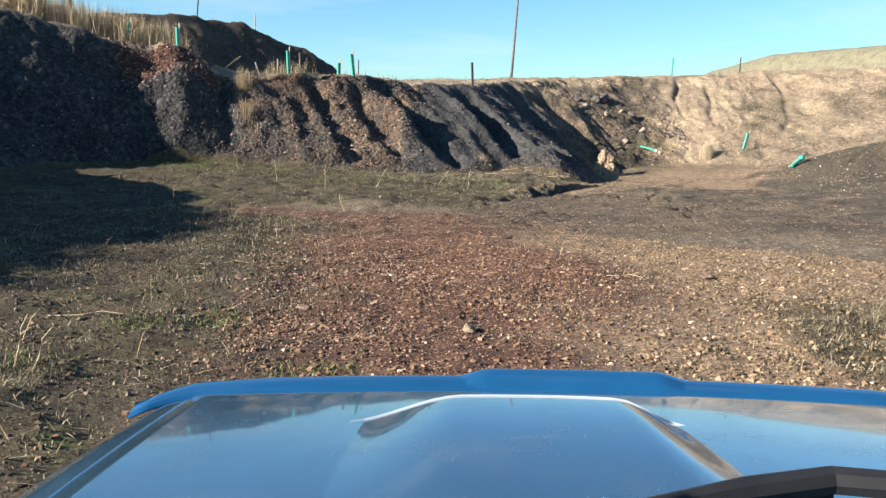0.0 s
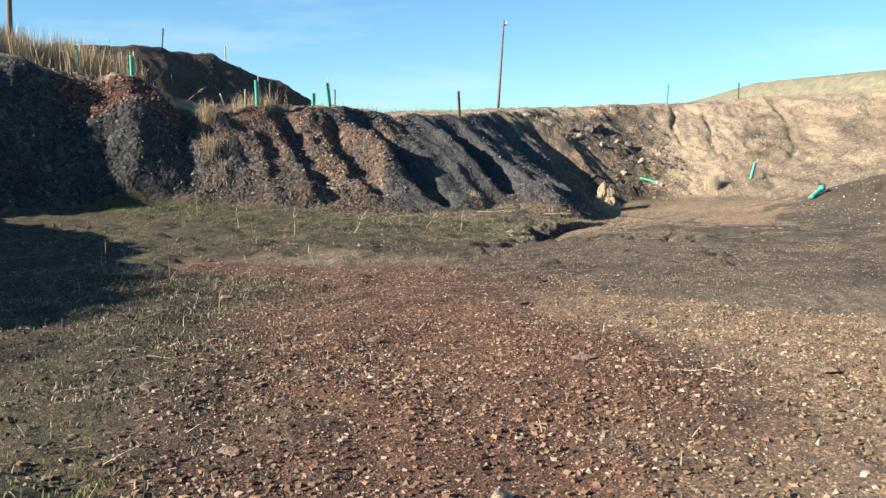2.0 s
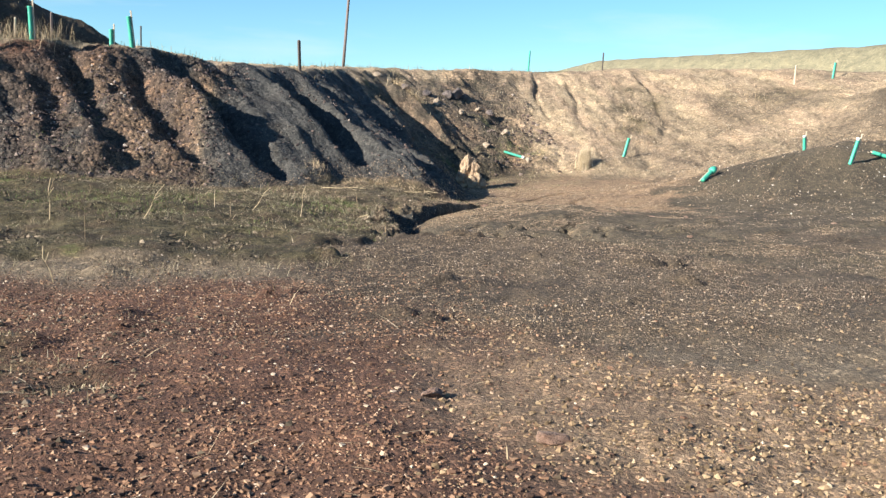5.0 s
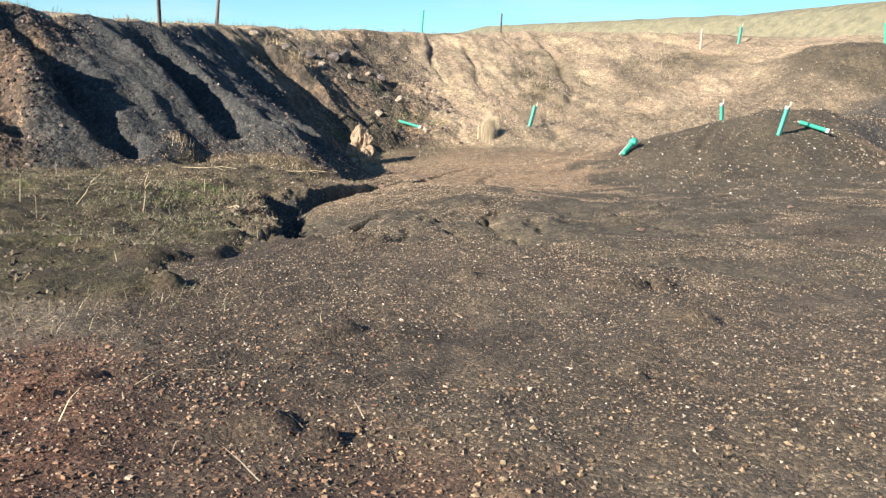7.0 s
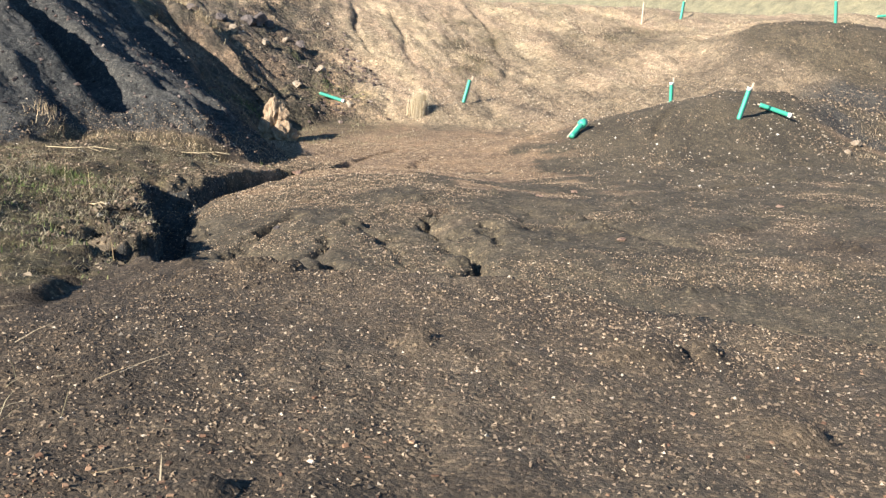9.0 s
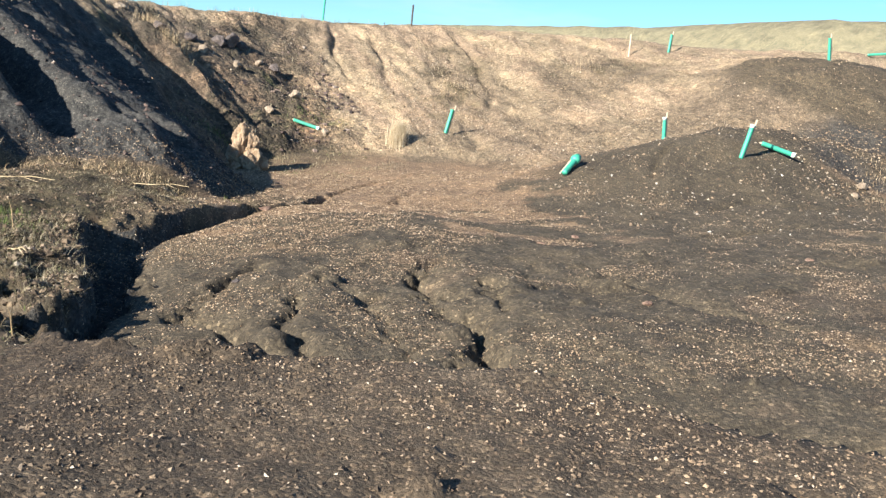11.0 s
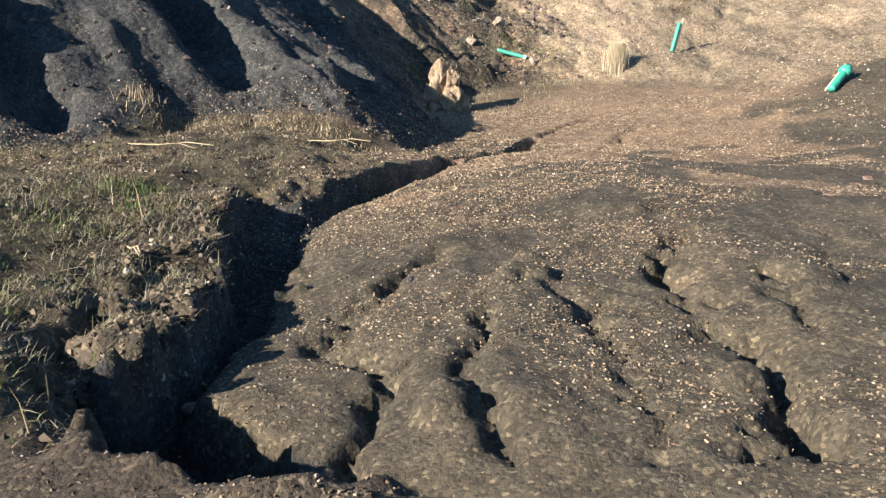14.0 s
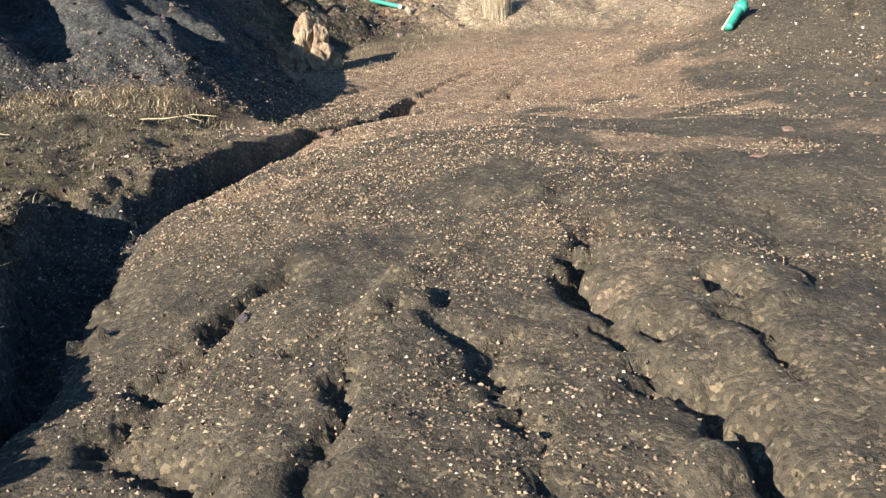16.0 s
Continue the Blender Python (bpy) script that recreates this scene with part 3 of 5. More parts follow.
    # shade of the hollow put into its colour: black on walls and floor
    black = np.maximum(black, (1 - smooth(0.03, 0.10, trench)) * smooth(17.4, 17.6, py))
    corner = bank * back * (1 - smooth(7.4, 9.2, px + 0.5 * n)) * (1 - smooth(0.84, 0.97, share + 0.3 * n)) * (1 - hump)
    black = np.maximum(black, (0.46 + 0.7 * n2) * corner)
    red = np.maximum(red, (0.30 + 0.3 * n) * corner)
    black = black * (1 - np.clip(red_cap, 0, 1))
    stony = bank * (1 - smooth(0.97, 1.0, share)) * (1 - 0.7 * smooth(7.5, 9.5, px)) * (1 - 0.55 * smooth(-1.2, -0.4, px) * (1 - smooth(3.5, 4.5, px - 0.2 * (py - 30))))
    lip_gap = py - lip_y + 0.2 * n2
    edge_x = np.interp(py, [p[1] for p in FAN_EDGE], [p[0] for p in FAN_EDGE])
    mud = smooth(0.0, 0.15, lip_gap) * (1 - smooth(0.8, 1.7, lip_gap + n2)) * smooth(1.2, 1.7, px) * (1 - smooth(6.5, 8.0, px))
    mud = np.maximum(mud, smooth(-0.02, 0.05, px - edge_x) * (1 - smooth(0.18, 0.55, np.abs(px - edge_x) + 0.6 * n2)) * smooth(18.3, 18.8, py) * (1 - smooth(22.8, 23.6, py)))
    mud = np.maximum(mud, 0.85 * beyond * smooth(0.35, 0.62, beyond - 0.5 * wash + 1.3 * fbm(px * 0.7, py, 1.1, 4, 207, 0.6)))
    mud = np.maximum(mud, 0.8 * hump)
    mud = mud * (1 - bank * (1 - hump)) * (1 - grass) * smooth(0.0, 0.05, trench)
    # the hollow's stony share picks the darker black, to deepen its painted shade
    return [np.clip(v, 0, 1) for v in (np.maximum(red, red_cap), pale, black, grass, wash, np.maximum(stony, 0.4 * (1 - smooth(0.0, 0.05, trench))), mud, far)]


# ---- ground sheet ----
def ground_material():
    m, nt, b = material("stony_soil")
    pos = coords(nt)

    def zone(name):
        n = nt.nodes.new("ShaderNodeAttribute")
        n.attribute_name = name
        return n.outputs["Fac"]

    big, mid, fine = noise_node(nt, 0.9, 6.0, 0.65, pos), noise_node(nt, 7.0, 6.0, 0.7, pos), noise_node(nt, 60.0, 4.0, 0.7, pos)
    col = ramp(nt, mid.outputs[0], [(0.25, (0.085, 0.066, 0.046)), (0.5, (0.150, 0.117, 0.080)), (0.78, (0.235, 0.185, 0.128))])
    red = ramp(nt, mid.outputs[0], [(0.25, (0.050, 0.027, 0.019)), (0.5, (0.108, 0.057, 0.037)), (0.78, (0.200, 0.110, 0.069))])
    pale = ramp(nt, mid.outputs[0], [(0.25, (0.20, 0.155, 0.100)), (0.5, (0.335, 0.266, 0.178)), (0.78, (0.46, 0.375, 0.260))])
    streaks = nt.nodes.new("ShaderNodeMapping")
    streaks.inputs["Scale"].default_value = (1.0, 0.16, 0.3)
    nt.links.new(pos, streaks.inputs["Vector"])
    streak = noise_node(nt, 1.1, 6.0, 0.6, streaks.outputs[0])
    pale = mix(nt, ramp(nt, streak.outputs[0], [(0.42, (0, 0, 0)), (0.58, (0.5, 0.5, 0.5))]), pale, ramp(nt, mid.outputs[0], [(0.25, (0.225, 0.155, 0.112)), (0.75, (0.37, 0.272, 0.200))]))
    runnels = nt.nodes.new("ShaderNodeMapping")
    runnels.inputs["Scale"].default_value = (1.0, 0.22, 0.35)
    nt.links.new(pos, runnels.inputs["Vector"])
    runnel = noise_node(nt, 3.2, 7.0, 0.68, runnels.outputs[0])
    pale = mix(nt, calc(nt, "MULTIPLY", zone("stony"), 3.0, True), pale, ramp(nt, runnel.outputs[0], [(0.32, (0.74, 0.72, 0.69)), (0.48, (0.97, 0.95, 0.92)), (0.62, (1.08, 1.06, 1.03))]), "MULTIPLY")
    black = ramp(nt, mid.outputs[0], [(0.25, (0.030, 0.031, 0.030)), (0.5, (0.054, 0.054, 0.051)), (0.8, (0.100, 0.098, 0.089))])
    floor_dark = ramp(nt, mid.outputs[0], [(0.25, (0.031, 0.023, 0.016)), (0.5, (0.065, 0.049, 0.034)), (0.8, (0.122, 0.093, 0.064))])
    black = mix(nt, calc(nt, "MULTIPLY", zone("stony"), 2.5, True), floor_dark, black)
    grass = ramp(nt, mid.outputs[0], [(0.28, (0.034, 0.029, 0.017)), (0.5, (0.082, 0.069, 0.038)), (0.75, (0.18, 0.150, 0.084))])
    clods = noise_node(nt, 38.0, 5.0, 0.75, pos)
    grass = mix(nt, 0.9, grass, ramp(nt, clods.outputs[0], [(0.34, (0.35, 0.35, 0.36)), (0.5, (0.95, 0.95, 0.95)), (0.66, (1.9, 1.8, 1.6))]), "MULTIPLY")
    patchy = noise_node(nt, 2.6, 6.0, 0.7, pos)
    grass = mix(nt, ramp(nt, patchy.outputs[0], [(0.47, (0, 0, 0)), (0.60, (0.75, 0.75, 0.75))]), grass, ramp(nt, clods.outputs[0], [(0.3, (0.030, 0.022, 0.015)), (0.6, (0.125, 0.088, 0.058))]))
    moss = mix(nt, ramp(nt, big.outputs[0], [(0.60, (0, 0, 0)), (0.72, (1, 1, 1))]), grass, (0.095, 0.115, 0.036))
    wash = ramp(nt, mid.outputs[0], [(0.25, (0.120, 0.080, 0.050)), (0.5, (0.225, 0.155, 0.098)), (0.78, (0.35, 0.25, 0.163))])

    def mask(name, lo=0.35, hi=0.65):
        v = calc(nt, "ADD", zone(name), calc(nt, "MULTIPLY", calc(nt, "SUBTRACT", mid.outputs[0], 0.5), 0.55))
        return ramp(nt, v, [(lo, (0, 0, 0)), (hi, (1, 1, 1))])

    mud = ramp(nt, mid.outputs[0], [(0.25, (0.050, 0.040, 0.028)), (0.5, (0.086, 0.070, 0.048)), (0.8, (0.132, 0.107, 0.074))])
    field = ramp(nt, patchy.outputs[0], [(0.3, (0.165, 0.150, 0.096)), (0.5, (0.205, 0.186, 0.120)), (0.7, (0.25, 0.224, 0.148))])
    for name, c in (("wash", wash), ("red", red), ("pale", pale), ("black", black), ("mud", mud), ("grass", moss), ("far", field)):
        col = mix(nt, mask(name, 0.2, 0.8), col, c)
    # small stones in the soil: cells of their own tint, a few of them pale
    vor = nt.nodes.new("ShaderNodeTexVoronoi")
    vor.inputs["Scale"].default_value = 52.0
    nt.links.new(pos, vor.inputs["Vector"])
    sep = nt.nodes.new("ShaderNodeSeparateColor")
    nt.links.new(vor.outputs["Color"], sep.inputs[0])
    tint = ramp(nt, sep.outputs[0], [(0.0, (0.55, 0.55, 0.55)), (0.55, (1.0, 1.0, 1.0)), (0.86, (1.25, 1.2, 1.15)), (0.97, (2.4, 2.3, 2.1))])
    col = mix(nt, calc(nt, "SUBTRACT", 0.85, calc(nt, "MULTIPLY", zone("grass"), 0.6)), col, tint, "MULTIPLY")
    # larger rubble on the banks
    rub = nt.nodes.new("ShaderNodeTexVoronoi")
    rub.inputs["Scale"].default_value = 11.0
    warp = nt.nodes.new("ShaderNodeVectorMath")
    warp.operation = "MULTIPLY_ADD"
    nt.links.new(mid.outputs["Color"], warp.inputs[0])
    warp.inputs[1].default_value = (0.10, 0.10, 0.10)
    nt.links.new(pos, warp.inputs[2])
    nt.links.new(warp.outputs[0], rub.inputs["Vector"])
    rub_sep = nt.nodes.new("ShaderNodeSeparateColor")
    nt.links.new(rub.outputs["Color"], rub_sep.inputs[0])
    rub_tint = ramp(nt, rub_sep.outputs[1], [(0.0, (0.45, 0.45, 0.47)), (0.5, (0.95, 0.93, 0.92)), (0.85, (1.35, 1.25, 1.2)), (0.98, (2.1, 1.9, 1.75))])
    col = mix(nt, calc(nt, "MULTIPLY", zone("stony"), 0.85), col, rub_tint, "MULTIPLY")
    patch = ramp(nt, big.outputs[0], [(0.3, (0.58, 0.58, 0.60)), (0.5, (0.88, 0.88, 0.88)), (0.72, (1.14, 1.1, 1.04))])
    col = mix(nt, 1.0, col, patch, "MULTIPLY")
    nt.links.new(col, b.inputs["Base Color"])
    b.inputs["Roughness"].default_value = 0.93
    b.inputs["Specular IOR Level"].default_value = 0.25
    stones = calc(nt, "MULTIPLY", calc(nt, "MULTIPLY", calc(nt, "SUBTRACT", 1.0, vor.outputs["Distance"]), 0.22), calc(nt, "SUBTRACT", 1.0, calc(nt, "MULTIPLY", zone("grass"), 0.85)))
    stones = calc(nt, "MULTIPLY", stones, calc(nt, "SUBTRACT", 1.0, calc(nt, "MULTIPLY", zone("mud"), 0.6)))
    height = calc(nt, "ADD", calc(nt, "ADD", stones, calc(nt, "MULTIPLY", mid.outputs[0], calc(nt, "ADD", 0.7, zone("stony")))), calc(nt, "ADD", calc(nt, "MULTIPLY", fine.outputs[0], 0.45), calc(nt, "MULTIPLY", clods.outputs[0], calc(nt, "MULTIPLY", zone("grass"), 1.6))))
    height = calc(nt, "ADD", height, calc(nt, "MULTIPLY", calc(nt, "MULTIPLY", calc(nt, "SUBTRACT", 1.0, rub.outputs["Distance"]), 2.4), zone("stony")))
    height = calc(nt, "ADD", height, calc(nt, "MULTIPLY", runnel.outputs[0], calc(nt, "MULTIPLY", zone("pale"), 1.8)))
    bump(nt, b, height, 0.9, 0.025)
    return m


soil = ground_material()
nx, ny = len(xs), len(ys)
index = np.arange(nx * ny).reshape(ny, nx)
faces = np.stack([index[:-1, :-1], index[:-1, 1:], index[1:, 1:], index[1:, :-1]], -1).reshape(-1, 4)
me = bpy.data.meshes.new("ground")
me.from_pydata(np.stack([GX, GY, GZ], -1).reshape(-1, 3).tolist(), [], faces.tolist())
me.polygons.foreach_set("use_smooth", np.ones(len(me.polygons), bool))
me.materials.append(soil)
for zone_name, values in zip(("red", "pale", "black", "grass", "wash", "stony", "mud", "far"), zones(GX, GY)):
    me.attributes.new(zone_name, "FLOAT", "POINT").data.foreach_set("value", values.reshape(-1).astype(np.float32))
ground = tagged(new("ground", me), "bare eroded quarry ground of reddish gravel and dark soil", "ground", kind="structure")


# ---- building helpers ----
def part(name, bm, mat, parent=None, label=""):
    """One mesh object from a bmesh, under a thing or a part."""
    d = bpy.data.meshes.new(name)
    bm.to_mesh(d)
    bm.free()
    d.materials.append(mat)
    o = new(name, d)
    o.parent = parent
    if label:
        tagged(o, label)
    return o


def shade(ob):
    ob.data.polygons.foreach_set("use_smooth", np.ones(len(ob.data.polygons), bool))
    return ob


def thing(name, m, label, category, group=""):
    e = new(name)
    e.empty_display_size = 0.1
    e.matrix_world = m
    return tagged(e, label, category, group)


def box_bm(size, centre=(0, 0, 0), bevel=0.01, segments=2):
    bm = bmesh.new()
    bmesh.ops.create_cube(bm, size=1)
    bmesh.ops.scale(bm, vec=size, verts=bm.verts)
    bmesh.ops.bevel(bm, geom=bm.edges[:], offset=bevel, segments=segments, profile=0.5, affect="EDGES")
    bmesh.ops.translate(bm, vec=centre, verts=bm.verts)
    return bm


def lathe_bm(rings, sides=12, wobble=0.0, seed=0):
    """Rings of (radius, height) from the bottom up, closed at both ends."""
    rnd = random.Random(seed)
    bm = bmesh.new()
    rows = []
    for r, z in rings:
        rows.append([bm.verts.new((r * (1 + wobble * rnd.uniform(-1, 1)) * math.cos(2 * math.pi * i / sides), r * (1 + wobble * rnd.uniform(-1, 1)) * math.sin(2 * math.pi * i / sides), z)) for i in range(sides)])
    for a, b in zip(rows, rows[1:]):
        for i in range(sides):
            bm.faces.new((a[i], a[(i + 1) % sides], b[(i + 1) % sides], b[i]))
    bm.faces.new(rows[0][::-1])
    bm.faces.new(rows[-1])
    return bm


def sheet_bm(nu, nv, fn, thick=0.0):
    """A grid surface; fn(u, v), both 0 to 1, gives a place."""
    bm = bmesh.new()
    g = [[bm.verts.new(fn(i / nu, j / nv)) for i in range(nu + 1)] for j in range(nv + 1)]
    for j in range(nv):
        for i in range(nu):
            bm.faces.new((g[j][i], g[j][i + 1], g[j + 1][i + 1], g[j + 1][i]))
    if thick:
        bmesh.ops.recalc_face_normals(bm, faces=bm.faces[:])
        bmesh.ops.solidify(bm, geom=bm.faces[:], thickness=thick)
    return bm


def tube_bm(points, radius, sides=8):
    """A round bar along a line of places."""
    bm = bmesh.new()
    rows = []
    for i, p in enumerate(points):
        a, b = Vector(points[max(i - 1, 0)]), Vector(points[min(i + 1, len(points) - 1)])
        q = (b - a).to_track_quat("Z", "Y")
        r = radius[i] if isinstance(radius, (list, tuple)) else radius
        rows.append([bm.verts.new(Vector(p) + q @ Vector((r * math.cos(2 * math.pi * k / sides), r * math.sin(2 * math.pi * k / sides), 0))) for k in range(sides)])
    for a, b in zip(rows, rows[1:]):
        for k in range(sides):
            bm.faces.new((a[k], a[(k + 1) % sides], b[(k + 1) % sides], b[k]))
    bm.faces.new(rows[0][::-1])
    bm.faces.new(rows[-1])
    return bm


def boulder_bm(size, seed, cuts=2, rough=0.35):
    """A broken, slightly faceted lump of stone."""
    rnd = random.Random(seed)
    bm = bmesh.new()
    bmesh.ops.create_icosphere(bm, subdivisions=cuts, radius=0.5)
    off = Vector((rnd.uniform(-50, 50), rnd.uniform(-50, 50), rnd.uniform(-50, 50)))
    planes = [(Vector((rnd.gauss(0, 1), rnd.gauss(0, 1), rnd.gauss(0, 1))).normalized(), rnd.uniform(0.25, 0.40)) for _ in range(13)]
    for v in bm.verts:
        p = v.co.copy()
        for n, d in planes:
            over = p.dot(n) - d
            if over > 0:
                p -= n * over
        p *= 1 + rough * noise.noise(p * 3.2 + off) + 0.5 * rough * noise.noise(p * 8 + off)
        v.co = Vector((p.x * size[0], p.y * size[1], p.z * size[2])) * 1.25
    return bm


# ---- materials of the things ----
def island_material(name, stops, rough=0.9, grain=90.0):
    """Colour by loose piece, with a fine grain."""
    m, nt, b = material(name)
    geo = nt.nodes.new("ShaderNodeNewGeometry")
    n = noise_node(nt, grain, 3.0, 0.6, coords(nt))
    col = ramp(nt, geo.outputs["Random Per Island"], stops)
    col = mix(nt, 0.6, col, ramp(nt, n.outputs[0], [(0.3, (0.6, 0.6, 0.6)), (0.7, (1.06, 1.06, 1.06))]), "MULTIPLY")
    nt.links.new(col, b.inputs["Base Color"])
    b.inputs["Roughness"].default_value = rough
    b.inputs["Specular IOR Level"].default_value = 0.3
    return m


red_stone = island_material("red_stone", [(0.0, (0.055, 0.033, 0.024)), (0.35, (0.140, 0.076, 0.046)), (0.65, (0.235, 0.132, 0.078)), (0.95, (0.35, 0.22, 0.135)), (1.0, (0.55, 0.44, 0.33))])
sand_stone = island_material("sand_stone", [(0.0, (0.065, 0.046, 0.028)), (0.35, (0.165, 0.112, 0.062)), (0.65, (0.265, 0.182, 0.102)), (0.95, (0.38, 0.275, 0.165)), (1.0, (0.58, 0.47, 0.33))])
track_stone = island_material("track_stone", [(0.0, (0.040, 0.030, 0.022)), (0.4, (0.105, 0.075, 0.050)), (0.75, (0.19, 0.138, 0.092)), (0.96, (0.32, 0.24, 0.165)), (1.0, (0.55, 0.46, 0.35))])
clod_soil = island_material("clod_soil", [(0.0, (0.035, 0.027, 0.018)), (0.4, (0.075, 0.057, 0.037)), (0.8, (0.135, 0.103, 0.067)), (1.0, (0.27, 0.21, 0.145))])
tan_stone = island_material("tan_stone", [(0.0, (0.06, 0.043, 0.029)), (0.4, (0.165, 0.115, 0.073)), (0.7, (0.28, 0.198, 0.125)), (0.94, (0.42, 0.31, 0.20)), (1.0, (0.62, 0.52, 0.39))])
wall_stone = island_material("wall_stone", [(0.0, (0.09, 0.066, 0.043)), (0.4, (0.22, 0.17, 0.115)), (0.75, (0.36, 0.285, 0.195)), (1.0, (0.56, 0.47, 0.35))])
dark_stone = island_material("dark_stone", [(0.0, (0.026, 0.022, 0.022)), (0.40, (0.080, 0.057, 0.050)), (0.78, (0.145, 0.103, 0.087)), (0.97, (0.26, 0.20, 0.165)), (1.0, (0.45, 0.38, 0.31))])
straw = island_material("dry_grass", [(0.0, (0.08, 0.066, 0.035)), (0.35, (0.16, 0.135, 0.075)), (0.75, (0.28, 0.235, 0.14)), (1.0, (0.50, 0.43, 0.30))], 0.85)
moss_green = island_material("green_grass", [(0.0, (0.06, 0.085, 0.02)), (0.6, (0.11, 0.15, 0.04)), (1.0, (0.2, 0.2, 0.08))], 0.8)
reed = island_material("reed_straw", [(0.0, (0.24, 0.17, 0.09)), (0.5, (0.42, 0.31, 0.18)), (1.0, (0.62, 0.50, 0.33))], 0.8)

plume = island_material("plume_straw", [(0.0, (0.42, 0.33, 0.2)), (0.5, (0.6, 0.49, 0.33)), (1.0, (0.74, 0.64, 0.47))], 0.8)


def stone_material(name, lo, mid_c, hi):
    m, nt, b = material(name)
    p = coords(nt)
    n, f = noise_node(nt, 5.0, 8.0, 0.7, p), noise_node(nt, 40.0, 5.0, 0.7, p)
    col = ramp(nt, n.outputs[0], [(0.3, lo), (0.5, mid_c), (0.72, hi)])
    col = mix(nt, 0.5, col, ramp(nt, f.outputs[0], [(0.3, (0.6, 0.58, 0.55)), (0.7, (1.2, 1.2, 1.2))]), "MULTIPLY")
    nt.links.new(col, b.inputs["Base Color"])
    b.inputs["Roughness"].default_value = 0.9
    bump(nt, b, calc(nt, "ADD", n.outputs[0], calc(nt, "MULTIPLY", f.outputs[0], 0.4)), 1.0, 0.06)
    return m


sandstone = stone_material("sandstone", (0.22, 0.135, 0.080), (0.42, 0.30, 0.19), (0.62, 0.49, 0.35))
rust_block = stone_material("rust_block", (0.14, 0.075, 0.05), (0.26, 0.16, 0.11), (0.40, 0.29, 0.21))
shale = stone_material("shale_block", (0.06, 0.05, 0.05), (0.13, 0.105, 0.095), (0.24, 0.19, 0.16))
pale_block = stone_material("pale_block", (0.22, 0.165, 0.115), (0.37, 0.29, 0.21), (0.52, 0.43, 0.33))
shelter_green = simple("green_plastic", (0.045, 0.34, 0.225), 0.42, 0, 0.12, 14)
bleached_green = simple("bleached_plastic", (0.62, 0.72, 0.66), 0.5, 0, 0.08, 20)
stake_wood = simple("stake_wood", (0.52, 0.42, 0.30), 0.8, 0, 0.25, 30)
dark_wood = simple("weathered_wood", (0.075, 0.06, 0.05), 0.85, 0, 0.35, 20)
pole_wood = simple("pole_wood", (0.15, 0.115, 0.10), 0.8, 0, 0.25, 9)
porcelain = simple("porcelain", (0.7, 0.7, 0.68), 0.25, 0, 0.05, 20)
stalk_straw = simple("stalk_straw", (0.47, 0.37, 0.22), 0.8, 0, 0.25, 40)

# ---- stones of the pile and the wall ----
def rock_pile(x, y):
    base = ground_at(x, y)
    t = thing("rock_pile", pose(x, y, base - 0.03, 0, 0, -20) @ Matrix.Diagonal((0.86, 0.9, 1.08, 1)), "pile of weathered orange sandstone blocks at the foot of the bank", "rocks")
    for i, (dx, dy, dz, sx, sy, sz, turn) in enumerate([(-0.08, 0.05, 0.34, 0.50, 0.44, 0.78, 10), (-0.06, 0.05, 0.60, 0.36, 0.32, 0.44, 30), (0.12, 0.02, 0.46, 0.34, 0.32, 0.44, 75), (-0.30, -0.04, 0.20, 0.36, 0.34, 0.46, 60),
                                                       (0.22, -0.02, 0.28, 0.38, 0.36, 0.48, 20), (0.42, 0.02, 0.14, 0.34, 0.32, 0.34, 5), (0.08, -0.24, 0.16, 0.40, 0.30, 0.36, 80), (-0.22, -0.28, 0.07, 0.30, 0.24, 0.20, 45),
                                                       (0.34, -0.24, 0.05, 0.20, 0.16, 0.14, 15), (-0.46, -0.14, 0.06, 0.20, 0.18, 0.16, 50)]):
        o = part("boulder", boulder_bm((sx, sy, sz), 90 + i, 4, 0.34), sandstone, t)
        o.matrix_basis = pose(dx * 0.82, dy * 0.9, dz, 8 * (i % 3) - 8, 6 * (i % 2), turn)


rock_pile(5.30, 31.0)


def stone(x, y, size, mat, seed, label, group="loose stones"):
    o = part("stone", boulder_bm(size, seed, 3, 0.2), mat)
    o.matrix_basis = pose(x, y, ground_at(x, y) + size[2] * 0.22, 0, 0, seed * 47 % 360)
    return tagged(o, label, "stone", group)


PALE, DARK, RUST = "pale angular stone half sunk in the eroded bank", "dark shale block sticking out of the bank", "reddish stone lying loose on the gravel"
for i, (x, y, sx, sy, sz) in enumerate([(7.55, 36.0, 0.30, 0.26, 0.22), (6.25, 37.0, 0.30, 0.22, 0.2), (5.4, 37.2, 0.34, 0.24, 0.2), (7.0, 38.0, 0.24, 0.22, 0.18), (4.3, 38.0, 0.30, 0.22, 0.18), (6.7, 35.2, 0.26, 0.22, 0.2),
                                        (7.9, 34.3, 0.22, 0.2, 0.18), (3.4, 37.6, 0.3, 0.26, 0.2), (8.0, 36.6, 0.2, 0.2, 0.18), (16.6, 26.2, 0.3, 0.2, 0.16), (17.2, 25.8, 0.24, 0.2, 0.14), (15.9, 25.7, 0.16, 0.14, 0.12)]):
    stone(x, y, (sx, sy, sz), pale_block, 100 + i, PALE)
for i, (x, y, sx, sy, sz) in enumerate([(6.35, 38.6, 0.55, 0.4, 0.42), (6.0, 38.3, 0.42, 0.36, 0.3), (6.7, 38.9, 0.36, 0.3, 0.26), (5.2, 37.8, 0.4, 0.3, 0.24), (7.4, 37.9, 0.34, 0.28, 0.24), (4.2, 36.6, 0.34, 0.26, 0.2)]):
    stone(x, y, (sx, sy, sz), shale, 140 + i, DARK)
